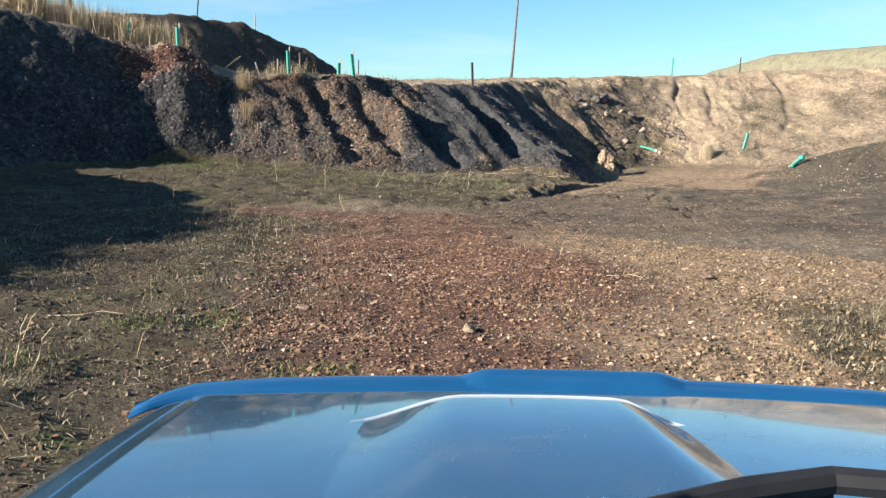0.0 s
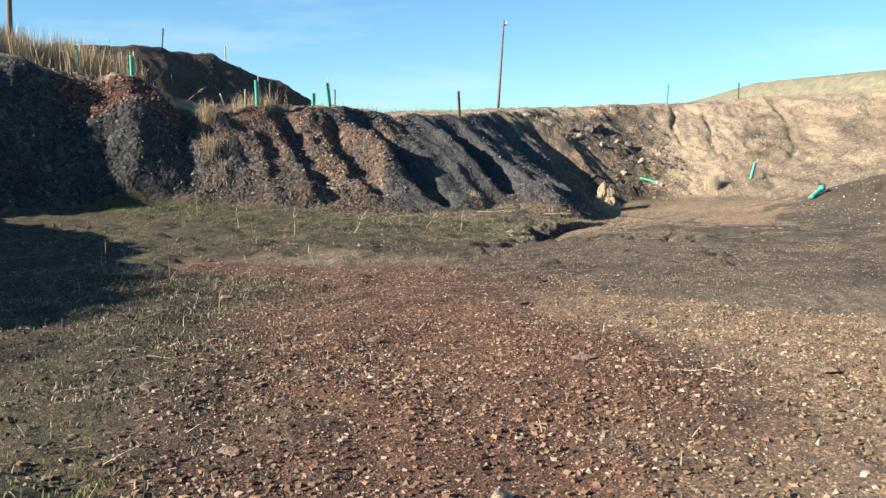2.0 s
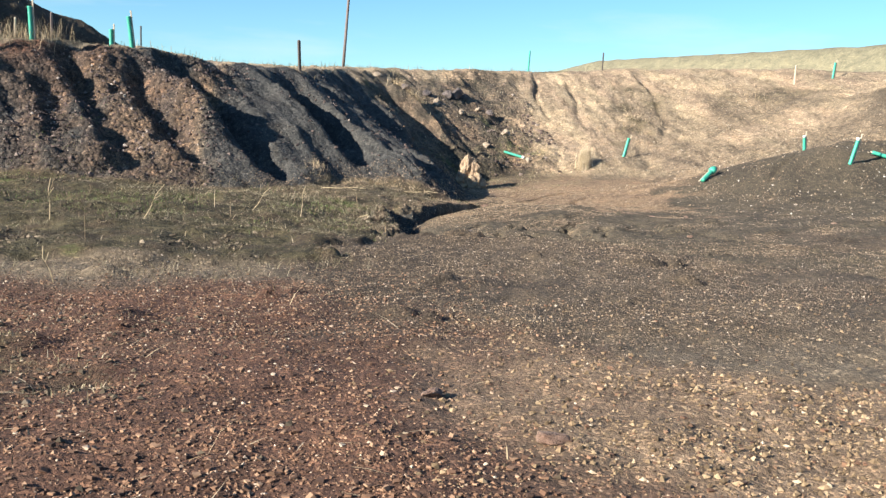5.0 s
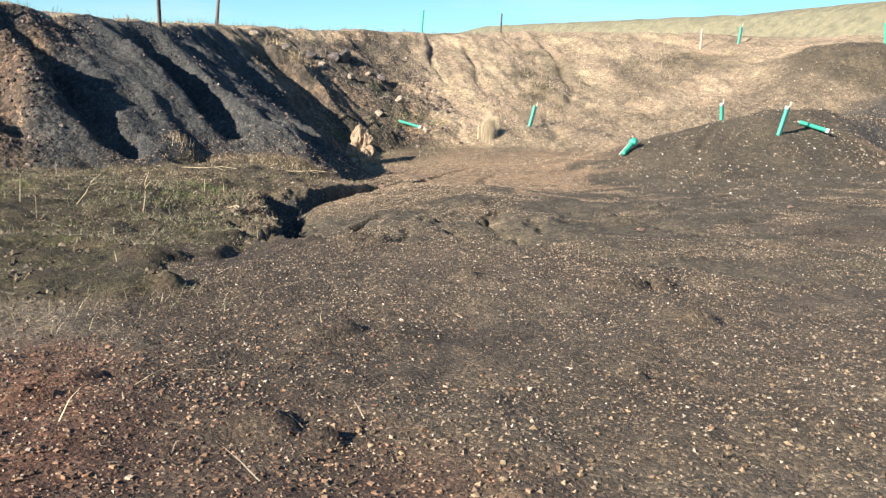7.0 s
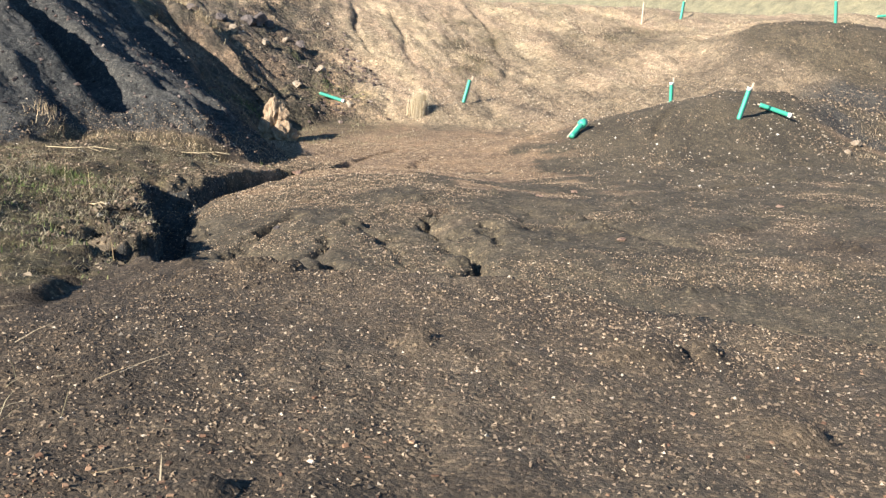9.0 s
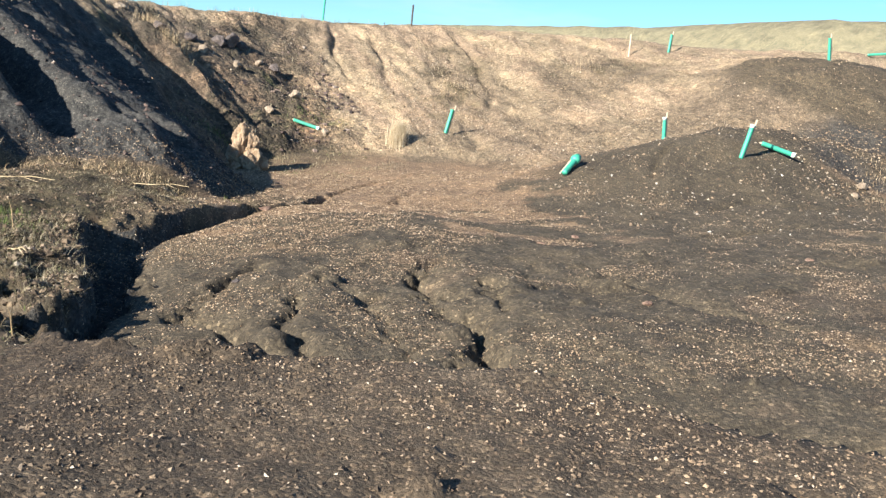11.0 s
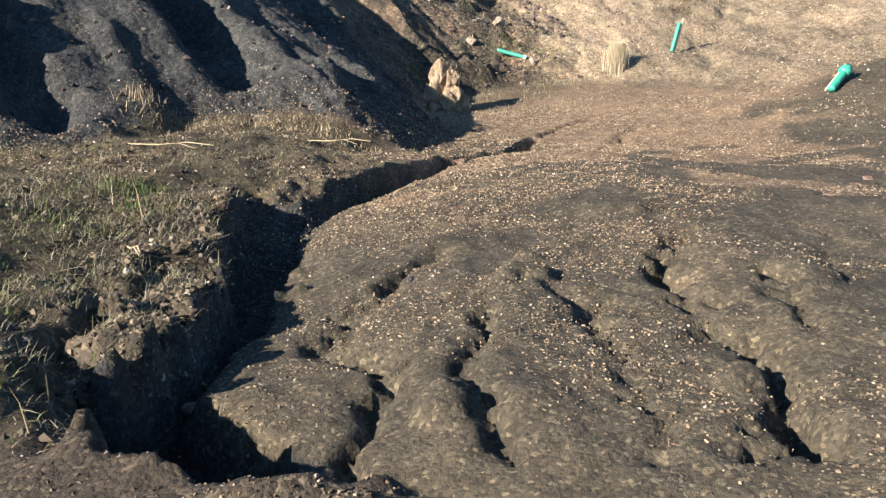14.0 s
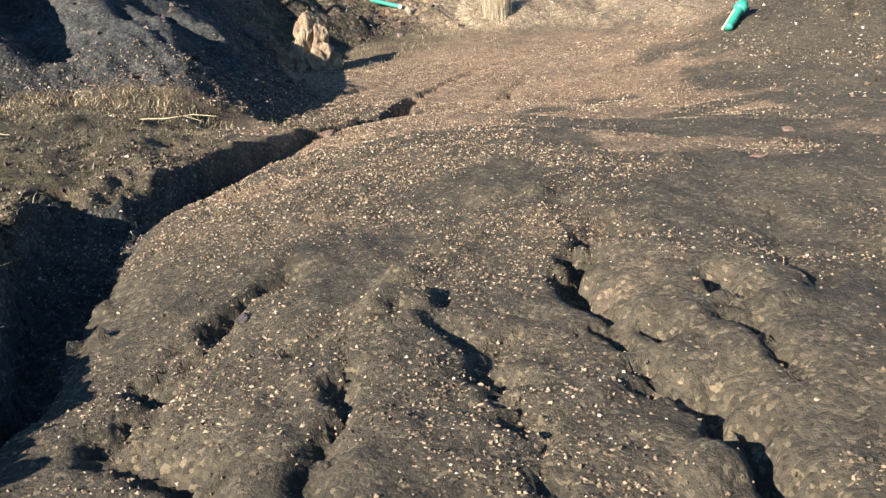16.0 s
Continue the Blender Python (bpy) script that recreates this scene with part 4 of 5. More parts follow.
for i, (x, y, s) in enumerate([(1.8, 19.2, 0.11), (5.85, 18.8, 0.10), (0.15, 6.25, 0.17), (-1.15, 6.9, 0.12), (4.2, 24.55, 0.16), (2.95, 20.25, 0.10), (-2.9, 4.9, 0.14), (-3.3, 6.0, 0.12), (1.1, 10.3, 0.14), (0.7, 11.0, 0.12),
                               (-0.6, 9.4, 0.12), (2.4, 8.2, 0.13), (-2.2, 11.4, 0.13), (3.4, 9.6, 0.12), (-1.9, 8.0, 0.11), (0.9, 8.6, 0.13), (-3.9, 5.2, 0.15), (7.6, 22.6, 0.10), (9.2, 20.4, 0.10), (6.4, 21.4, 0.09)]):
    stone(x, y, (s, s * 0.8, s * 0.40), shale if i == 5 else sandstone if i == 2 else pale_block if i % 7 == 6 else rust_block, 180 + i, RUST)


# ---- tree shelters, posts and pole ----
def tree_shelter(x, y, height, lean=0.0, nod=0.0, turn=0.0, lift=0.0, radius=0.052, state="standing", axis=None, bleached=False, collar=False):
    m = pose(x, y, ground_at(x, y) - 0.02 + lift, nod, lean, turn)
    if axis:
        m = Matrix.Translation((x, y, ground_at(x, y) + lift)) @ Vector(axis).to_track_quat("Z", "Y").to_matrix().to_4x4()
    t = thing("tree_shelter", m, {
        "standing": "green plastic tree shelter tube tied to a stake", "leaning": "leaning green plastic tree shelter tube on a stake",
        "fallen": "green plastic tree shelter tube lying fallen on the ground"}[state], "tree shelter", "tree shelters round the pit")
    wall = [(radius * 1.02, 0.0), (radius, 0.03), (radius * 0.98, height * 0.5), (radius, height - 0.05), (radius * 1.14, height - 0.01), (radius * 1.16, height),
            (radius * 1.05, height), (radius * 0.9, height - 0.04), (radius * 0.88, height - 0.3)]
    shade(part("tube", lathe_bm(wall, 16, 0.02, int(abs(x) * 10)), shelter_green, t))
    part("stake", box_bm((0.028, 0.028, height + 0.16), (radius + 0.016, 0.0, height / 2 + 0.04), 0.003, 1), stake_wood, t, "pale sawn stake")
    if bleached:
        shade(part("rim", lathe_bm([(radius * 1.03, height - 0.06), (radius * 1.17, height - 0.012), (radius * 1.2, height + 0.004), (radius * 1.1, height + 0.006)], 16), bleached_green, t, "sun-bleached whitish rim"))
    if collar:
        shade(part("collar", lathe_bm([(radius * 1.1, height - 0.16), (radius * 1.7, height - 0.12), (radius * 1.75, height - 0.06), (radius * 1.35, height + 0.02), (radius * 1.2, height + 0.02), (radius * 1.1, height - 0.04)], 14, 0.10, 3), shelter_green, t, "crumpled flared collar"))
    for z in (height * 0.3, height * 0.8):
        part("tie", lathe_bm([(radius * 1.07, z - 0.008), (radius * 1.10, z), (radius * 1.07, z + 0.008)], 14), shelter_green, t)


for x, y, h, lean, nod, state in [(-7.55, 25.05, 0.64, 0, 0, "standing"), (-8.95, 25.3, 0.62, 0, 0, "standing"), (-4.79, 26.53, 0.66, -2, 0, "standing"), (-3.55, 28.2, 0.45, 0, 0, "standing"), (-3.03, 27.63, 0.68, -6, 0, "leaning"),
                                  (10.84, 33.85, 0.62, 13, 0, "leaning"), (15.1, 30.7, 0.70, -5, 0, "standing"), (13.65, 26.5, 0.66, 12, 4, "leaning"), (21.2, 38.9, 0.62, 5, 0, "standing"),
                                  (22.7, 33.3, 0.70, -9, 0, "leaning"), (31.5, 37.0, 0.7, 0, 0, "standing")]:
    tree_shelter(x, y, h, lean, nod, 0, 0, 0.043 if y < 35 else 0.040, state, None, x > 12 and y < 32)
tree_shelter(10.12, 27.0, 0.62, 0, 0, 0, 0.05, 0.052, "fallen", (0.43, 0.32, 0.26), False, True)
tree_shelter(14.55, 26.95, 0.66, 0, 0, 0, 0.08, 0.046, "fallen", (0.42, -0.29, -0.14), True)
tree_shelter(27.4, 36.1, 0.62, 0, 0, 0, 0.07, 0.042, "fallen", (0.75, -0.35, 0.12))
tree_shelter(7.25, 34.9, 0.66, 0, 0, 0, 0.11, 0.040, "fallen", (0.50, -0.30, -0.14), True)


def post(x, y, height, width, mat, label, lean=0.0, nod=0.0):
    t = thing("post", pose(x, y, ground_at(x, y) - 0.1, nod, lean, 20), label, "post", "thin posts along the rim")
    part("shaft", box_bm((width, width, height + 0.1), (0, 0, height / 2 + 0.05), width * 0.15, 1), mat, t)
    part("top", lathe_bm([(width * 0.62, height + 0.085), (width * 0.5, height + 0.105), (width * 0.2, height + 0.115)], 8), mat, t)


for x, y, h, w, mat, lean in [(0.68, 32.13, 0.80, 0.075, dark_wood, -3), (10.29, 43.4, 0.86, 0.05, shelter_green, 3), (13.46, 43.3, 0.72, 0.05, dark_wood, 1), (-2.95, 28.4, 0.50, 0.03, dark_wood, 0),
                              (-10.4, 37.2, 0.75, 0.05, dark_wood, 5), (-8.6, 39.8, 0.62, 0.045, stake_wood, -1), (19.6, 38.9, 0.72, 0.045, stake_wood, 0), (-5.6, 26.6, 0.42, 0.035, stake_wood, -18),
                              (-5.15, 26.7, 0.40, 0.035, stake_wood, 2), (-4.6, 27.4, 0.62, 0.05, pole_wood, 0)]:
    post(x, y, h, w, mat, "dark weathered wooden post on the rim" if mat is dark_wood else "thin upright post standing on the rim", lean)

stump = thing("rim_pole", pose(-10.52, 25.1, ground_at(-10.52, 25.1) - 0.2, 0, 1.5, 0), "thick weathered brown wooden pole standing among dry reeds", "pole")
shade(part("shaft", lathe_bm([(0.075, 0), (0.072, 0.8), (0.066, 1.9), (0.062, 2.7), (0.04, 2.73)], 14, 0.03, 5), pole_wood, stump))
pole = thing("utility_pole", pose(2.92, 46.6, ground_at(2.92, 46.6) - 0.2, 0, 3.2, 0), "tall slim brown wooden pole behind the rim", "pole")
shade(part("shaft", lathe_bm([(0.068, 0), (0.062, 1.5), (0.054, 3.2), (0.048, 4.45), (0.03, 4.5)], 12), pole_wood, pole))
part("bracket", box_bm((0.22, 0.05, 0.06), (0.06, 0, 4.28), 0.01), pole_wood, pole)
part("insulator", lathe_bm([(0.03, 4.30), (0.045, 4.33), (0.03, 4.37), (0.045, 4.40), (0.02, 4.45)], 10), porcelain, pole, "small white insulator").location = (0.14, 0, 0)


# ---- gravel ----
def lump_shapes(count, seed, small=False):
    """Unit pebbles: angular broken blocks, or simpler chips for the smallest."""
    rnd = np.random.RandomState(seed)
    if small == "chip":
        chip = np.array([(1, 0, 0), (-0.5, 0.87, 0), (-0.5, -0.87, 0), (0, 0, 0.8)]) * 1.0
        return np.array([chip + rnd.uniform(-0.35, 0.35, (4, 3)) for _ in range(count)]), np.array([(0, 1, 3), (1, 2, 3), (2, 0, 3), (0, 2, 1)])
    if small:
        chip = np.array([(1, 0, 0), (-1, 0, 0), (0, 1, 0), (0, -1, 0), (0, 0, 1), (0, 0, -1)]) * 1.0
        tris = np.array([(0, 2, 4), (2, 1, 4), (1, 3, 4), (3, 0, 4), (2, 0, 5), (1, 2, 5), (3, 1, 5), (0, 3, 5)])
        return np.array([chip * np.array([1.0, rnd.uniform(0.6, 1.0), rnd.uniform(0.45, 0.8)]) + rnd.uniform(-0.3, 0.3, (6, 3)) for _ in range(count)]), tris
    base = np.array([(x, y, z) for z in (-1, 1) for y in (-1, 1) for x in (-1, 1)]) * 0.72
    tris = np.array([(0, 2, 3), (0, 3, 1), (4, 5, 7), (4, 7, 6), (0, 1, 5), (0, 5, 4), (2, 6, 7), (2, 7, 3), (0, 4, 6), (0, 6, 2), (1, 3, 7), (1, 7, 5)])
    shapes = []
    for _ in range(count):
        scale = np.array([1.0, rnd.uniform(0.5, 0.95), rnd.uniform(0.25, 0.6)])
        shapes.append(base * scale * rnd.uniform(0.5, 1.25, (len(base), 3)))
    return np.array(shapes), tris


def scatter_stones(name, place, radii, mat, seed, label, sunk=0.25, small=False):
    """One mesh of many small stones lying on the ground at the places (n, 2)."""
    rnd = np.random.RandomState(seed)
    shapes, tris = lump_shapes(24, seed, small)
    n, nv = len(place), shapes.shape[1]
    verts = shapes[rnd.randint(0, 24, n)] * radii[:, None, None]
    turn = rnd.uniform(0, 2 * np.pi, n)
    c, s = np.cos(turn)[:, None], np.sin(turn)[:, None]
    tip = rnd.normal(0, 0.35, n)[:, None]
    x, y, z = verts[..., 0], verts[..., 1], verts[..., 2]
    y, z = y * np.cos(tip) - z * np.sin(tip), y * np.sin(tip) + z * np.cos(tip)
    out = np.stack([x * c - y * s + place[:, :1], x * s + y * c + place[:, 1:], z + (ground_many(place[:, 0], place[:, 1]) + radii * sunk)[:, None]], -1)
    faces = (tris[None] + (np.arange(n) * nv)[:, None, None]).reshape(-1)
    return stuff_mesh(name, out.reshape(-1, 3), faces, mat, label, "gravel")


def stuff_mesh(name, verts, tri_index, mat, label, category):
    d = bpy.data.meshes.new(name)
    d.vertices.add(len(verts))
    d.vertices.foreach_set("co", verts.astype(np.float32).reshape(-1))
    d.loops.add(len(tri_index))
    d.loops.foreach_set("vertex_index", tri_index.astype(np.int32))
    n = len(tri_index) // 3
    d.polygons.add(n)
    d.polygons.foreach_set("loop_start", np.arange(0, 3 * n, 3, dtype=np.int32))
    d.polygons.foreach_set("use_smooth", np.zeros(n, bool))
    d.update(calc_edges=True)
    d.materials.append(mat)
    return tagged(new(name, d), label, category, kind="stuff")


def sprinkle(box, per_m2, chance, seed):
    """Random places in a box (x0, x1, y0, y1), kept by chance(x, y)."""
    rnd = np.random.RandomState(seed)
    n = int((box[1] - box[0]) * (box[3] - box[2]) * per_m2)
    p = np.stack([rnd.uniform(box[0], box[1], n), rnd.uniform(box[2], box[3], n)], -1)
    return p[rnd.rand(n) < chance(p[:, 0], p[:, 1])]


def sizes(n, small, large, seed, power=2.5):
    return small + (large - small) * np.random.RandomState(seed).rand(n) ** power


def red_chance(x, y):
    r, p, b, g, w, st, mud, far = zones(x, y)
    return np.clip(np.maximum(r, 0.95 * w) * (0.78 + 0.9 * fbm(x, y, 0.9, 3, 101)) - 0.5 * g, 0.05, 1) * (1 - smooth(0.01, 0.05, bank_share(x, y)))


def floor_chance(x, y):
    r, p, b, g, w, st, mud, far = zones(x, y)
    return np.clip(0.48 + 1.9 * fbm(x, y, 0.9, 4, 111, 0.6) - 0.55 * mud + 0.35 * w + 0.5 * ellipse(x, y, 3.3, 20.8, 1.5, 2.6, 0.6) - 0.75 * g - 0.4 * r - 0.28 * smooth(4.5, 7.0, x) - 0.35 * np.maximum(ellipse(x, y, 15, 26.6, 6, 2.6, 0.2), 0), 0.03, 1) * (1 - smooth(0.02, 0.2, bank_share(x, y)))


def bank_chance(x, y):
    s = bank_share(x, y)
    return smooth(0.01, 0.1, s) * (1 - smooth(0.9, 1.0, s)) * np.clip(0.5 + 1.2 * fbm(x, y, 1.0, 3, 121), 0, 1) * (1 - 0.92 * smooth(-1.5, -0.8, x) * (1 - smooth(4.8, 6.6, x - 0.3 * (y - 30))))


def sandy_share(x, y):
    return smooth(0.2, 2.0, x + 1.5 * fbm(x, y, 2.2, 4, 91, 0.6) - 0.08 * (y - 8))


def left_chance(x, y):
    return np.clip(0.35 + grass_share(x, y) + 1.4 * fbm(x, y, 0.8, 3, 161), 0, 1) * (1 - smooth(-1.2, 0.2, x)) * (1 - smooth(0.01, 0.05, bank_share(x, y)))


def track_chance(x, y):
    return smooth(11, 13, y) * (1 - smooth(16.5, 18.5, y - 0.3 * np.maximum(x - 3, 0))) * np.clip(0.55 + 1.3 * fbm(x, y, 1.0, 3, 171), 0.05, 1) * (1 - 0.55 * smooth(2.5, 5.5, x)) * (1 - grass_share(x, y)) * (1 - smooth(0.01, 0.05, bank_share(x, y)))


def bank_rubble(x, y):
    return bank_chance(x, y) * (1 - 0.55 * smooth(6.0, 6.6, -x))


def near_size(p, low):
    """Stones grow smaller towards the far end of the gravelled stretch."""
    return np.interp(p[:, 1], [7.0, 12.0], [1.0, low])


p = sprinkle((-4.5, 6.5, 1.5, 15.2), 620, lambda x, y: red_chance(x, y) * (1 - 0.85 * sandy_share(x, y)), 1)
scatter_stones("gravel", p, sizes(len(p), 0.008, 0.028, 2, 2.4) * near_size(p, 0.62), red_stone, 3, "loose reddish-brown angular gravel spread over the track")
p = sprinkle((-4.5, 6.0, 2.5, 15.2), 800, lambda x, y: red_chance(x, y) * (1 - 0.85 * sandy_share(x, y)), 101)
scatter_stones("fine_gravel", p, sizes(len(p), 0.005, 0.014, 102, 1.8) * near_size(p, 0.75), red_stone, 103, "fine reddish-brown gravel between the larger stones", 0.15, True)
p = sprinkle((0, 8.5, 2.5, 13.5), 900, lambda x, y: red_chance(x, y) * sandy_share(x, y), 13)
scatter_stones("sand_gravel", p, sizes(len(p), 0.0055, 0.026, 14, 2.6) * near_size(p, 0.7), sand_stone, 15, "loose tan gravel and crumbled clods beside the track", 0.25, True)
p = sprinkle((-2.6, 3.4, 3.2, 10.5), 1500, lambda x, y: red_chance(x, y) * (1 - sandy_share(x, y)), 81)
scatter_stones("gravel_chips", p, sizes(len(p), 0.004, 0.010, 82, 1.6), red_stone, 83, "small sharp reddish chips between the gravel", 0.0, "chip")
p = sprinkle((0.2, 4.6, 3.2, 10.5), 1300, lambda x, y: red_chance(x, y) * sandy_share(x, y), 84)
scatter_stones("sand_chips", p, sizes(len(p), 0.004, 0.010, 85, 1.6), sand_stone, 86, "small sharp tan chips between the gravel", 0.0, "chip")
p = sprinkle((-5.5, 0.5, 2, 13), 310, left_chance, 16)
scatter_stones("soil_clods", p, sizes(len(p), 0.006, 0.026, 17, 3.0), clod_soil, 18, "brown soil clods among dead grass", 0.15, True)
p = sprinkle((-2.5, 7, 11, 18.5), 1900, track_chance, 19)
scatter_stones("track_gravel", p, sizes(len(p), 0.004, 0.0135, 20, 2.2), track_stone, 26, "fine brown gravel pressed into the dark track", 0.0, "chip")


def fan_chance(x, y):
    beyond = y - np.interp(x, [q[0] for q in LIP], [q[1] for q in LIP])
    bare = smooth(0.0, 0.15, beyond) * (1 - smooth(0.9, 2.2, beyond + 0.8 * fbm(x, y, 0.6, 3, 197))) * (1 - smooth(5.0, 7.0, x))
    return floor_chance(x, y) * (0.22 + 0.33 * smooth(-1.6, -0.1, beyond) + 0.45 * smooth(-0.2, 0.4, beyond)) * (1 - 0.5 * bare) * (1 - 0.5 * smooth(6, 9, x)) * (1 - 0.35 * smooth(22.5, 26, y))


p = sprinkle((-1.5, 15, 15, 31), 2300, fan_chance, 4)
r = sizes(len(p), 0.0035, 0.0115, 5, 2.2) * np.interp(p[:, 1], [20, 27], [1.0, 1.5])
close = (p[:, 1] < 22) & (p[:, 0] < 7)
scatter_stones("fan_gravel", p[close], r[close], tan_stone, 6, "small tan and cream gravel strewn over dark soil", 0.15, True)
scatter_stones("fan_chips", p[~close], r[~close] * 1.1, tan_stone, 7, "small tan and cream chips strewn over dark soil", 0.05, "chip")
p = sprinkle((-9.8, 5, 19, 33), 800, bank_rubble, 7)
scatter_stones("rubble", p, sizes(len(p), 0.011, 0.055, 8, 3.8), dark_stone, 9, "dark brown stony rubble on the eroded banks", 0.1, True)
p = sprinkle((3, 23, 25, 43), 150, bank_chance, 10)
scatter_stones("wall_rubble", p, sizes(len(p), 0.008, 0.040, 11, 4), tan_stone, 12, "pale stones scattered on the sandy back slope", 0.1, True)
p = sprinkle((5.5, 18, 30.5, 42), 170, bank_chance, 47)
scatter_stones("wall_chips", p, sizes(len(p), 0.010, 0.034, 48, 3), wall_stone, 49, "small stones and crumbs of sandy soil on the back slope", 0.0, "chip")
p = sprinkle((3.0, 9.2, 32.5, 41.5), 90, bank_chance, 37)
scatter_stones("slope_rubble", p, sizes(len(p), 0.02, 0.10, 38, 4), dark_stone, 39, "brown stony rubble on the corner of the back slope", 0.05)


def talus_chance(x, y):
    return smooth(22.0, 23.6, y) * (1 - smooth(0.02, 0.12, bank_share(x, y))) * np.clip(0.45 + 1.3 * fbm(x, y, 0.9, 3, 191), 0.05, 1)


p = sprinkle((-3, 3.9, 22, 27), 420, talus_chance, 91)
scatter_stones("talus_gravel", p, sizes(len(p), 0.006, 0.032, 92, 3.4), track_stone, 93, "brown rubble fallen from the spoil bank", 0.0, "chip")


cap_stone = island_material("cap_stone", [(0.0, (0.055, 0.032, 0.030)), (0.4, (0.135, 0.072, 0.064)), (0.75, (0.23, 0.130, 0.112)), (1.0, (0.40, 0.27, 0.23))])
p = sprinkle((-9.6, -6.4, 23.8, 25.6), 620, lambda x, y: ellipse(x, y, -7.85, 24.65, 1.2, 0.75, 0.3) * smooth(0.55, 0.68, bank_share(x, y)), 191)
scatter_stones("cap_stones", p, sizes(len(p), 0.014, 0.055, 192, 2.4), cap_stone, 193, "loose purplish red stones tipped over the dark buttress", 0.15, True)
white_stone = island_material("white_stone", [(0.0, (0.25, 0.20, 0.14)), (0.5, (0.48, 0.40, 0.30)), (1.0, (0.70, 0.64, 0.54))])
p = sprinkle((9.5, 20, 22, 29.5), 26, lambda x, y: np.clip(0.25 + 0.75 * ellipse(x, y, 15.2, 26.2, 1.3, 1.0, 0.5) + 0.3 * ellipse(x, y, 10.6, 25.6, 1.4, 1.0, 0.5), 0, 1), 171)
scatter_stones("white_pebbles", p, sizes(len(p), 0.010, 0.034, 172, 2.6), white_stone, 173, "whitish pebbles scattered over the dark mound", 0.1, True)


def mound_chance(x, y):
    return np.clip(np.maximum(ellipse(x, y, 16.8, 26.0, 2.0, 1.0, 0.5), ellipse(x, y, 19.3, 28.8, 1.6, 1.0, 0.5)) + 0.14, 0, 1)


p = sprinkle((9, 21, 23.5, 31), 260, mound_chance, 61)
scatter_stones("mound_rubble", p, sizes(len(p), 0.006, 0.040, 62, 4.5), tan_stone, 63, "pale stones strewn beside the dark mound", 0.1, True)


# ---- grass ----
def blades(name, place, height, mat, seed, label, spread=0.6, width=0.004, base=None, least=0.0):
    """Bent grass blades, three triangles each, rooted at the places."""
    rnd = np.random.RandomState(seed)
    n = len(place)
    turn, lean = rnd.uniform(0, 2 * np.pi, n), least + np.abs(rnd.normal(0, spread, n))
    dx, dy = np.cos(turn), np.sin(turn)
    wx, wy = -dy * width, dx * width
    z0 = ground_many(place[:, 0], place[:, 1]) - 0.005 if base is None else base
    reach, rise = height * np.sin(np.minimum(lean, 1.45)), height * np.cos(np.minimum(lean, 1.45))
    px, py = place[:, 0], place[:, 1]
    v = np.stack([np.stack([px - wx, py - wy, z0], -1), np.stack([px + wx, py + wy, z0], -1),
                  np.stack([px + 0.4 * reach * dx - 0.8 * wx, py + 0.4 * reach * dy - 0.8 * wy, z0 + 0.62 * rise], -1),
                  np.stack([px + 0.4 * reach * dx + 0.8 * wx, py + 0.4 * reach * dy + 0.8 * wy, z0 + 0.62 * rise], -1),
                  np.stack([px + reach * dx, py + reach * dy, z0 + rise], -1)], 1)
    f = np.array([[0, 1, 3], [0, 3, 2], [2, 3, 4]])
    tri = (f[None] + (np.arange(n) * 5)[:, None, None]).reshape(-1)
    return stuff_mesh(name, v.reshape(-1, 3), tri, mat, label, "grass")


def grass_chance(x, y):
    return grass_share(x, y) * np.clip(0.45 + 1.5 * fbm(x, y, 0.7, 4, 131, 0.6), 0.03, 1) * (1 - smooth(0.03, 0.18, bank_share(x, y)))


def green_chance(x, y):
    return grass_share(x, y) * smooth(0.26, 0.42, fbm(x, y, 1.8, 3, 141)) * (0.15 + 0.85 * smooth(9, 12, y))


p = sprinkle((-7, 2.2, 13, 24.5), 330, lambda x, y: grass_chance(x, y) * smooth(0.0, 0.3, fbm(x, y, 0.5, 3, 165, 0.6) + 0.15), 104)
scatter_stones("turf_clods", p, sizes(len(p), 0.008, 0.038, 105, 3.0), clod_soil, 106, "dark soil clods showing through thin grass", 0.1, True)
p = sprinkle((-8, 7, 1.5, 25.5), 700, grass_chance, 21)
blades("dry_grass", p, sizes(len(p), 0.015, 0.07, 22, 2.4), straw, 23, "short trampled straw-coloured grass", 0.6, 0.0024, None, 1.0)
p = sprinkle((-5.5, 0.5, 2.0, 13.5), 2600, grass_chance, 34)
blades("litter_grass", p, sizes(len(p), 0.012, 0.06, 35, 2.0), straw, 36, "thin mat of dead grass and litter over brown soil", 2.2, 0.003)
p = sprinkle((-3, 3.2, 17.0, 25.2), 2400, grass_chance, 74)
blades("bank_foot_grass", p, sizes(len(p), 0.025, 0.10, 75, 2.2), straw, 76, "tangled dry grass between the gully and the bank", 0.4, 0.0021, None, 0.85)
p = sprinkle((1.4, 6, 3.0, 8.8), 2600, grass_chance, 71)
blades("verge_grass", p, sizes(len(p), 0.015, 0.09, 72, 2.2), straw, 73, "low tangled straw-coloured grass beside the gravel", 0.5, 0.003, None, 0.7)
p = sprinkle((-8, 4, 2.5, 25.5), 260, green_chance, 24)
blades("green_grass", p, sizes(len(p), 0.02, 0.07, 25, 2), moss_green, 26, "patches of low green grass and moss", 0.8, 0.004)


p = sprinkle((-7, 1.5, 2.5, 24), 26, lambda x, y: np.clip(0.25 + grass_share(x, y), 0, 1) * (1 - smooth(0.1, 0.4, bank_share(x, y))), 31)
blades("straw_litter", p, sizes(len(p), 0.05, 0.34, 32, 2.4), reed, 33, "loose pale straws lying on the ground", 9.0, 0.0028, ground_many(p[:, 0], p[:, 1]) + 0.012)


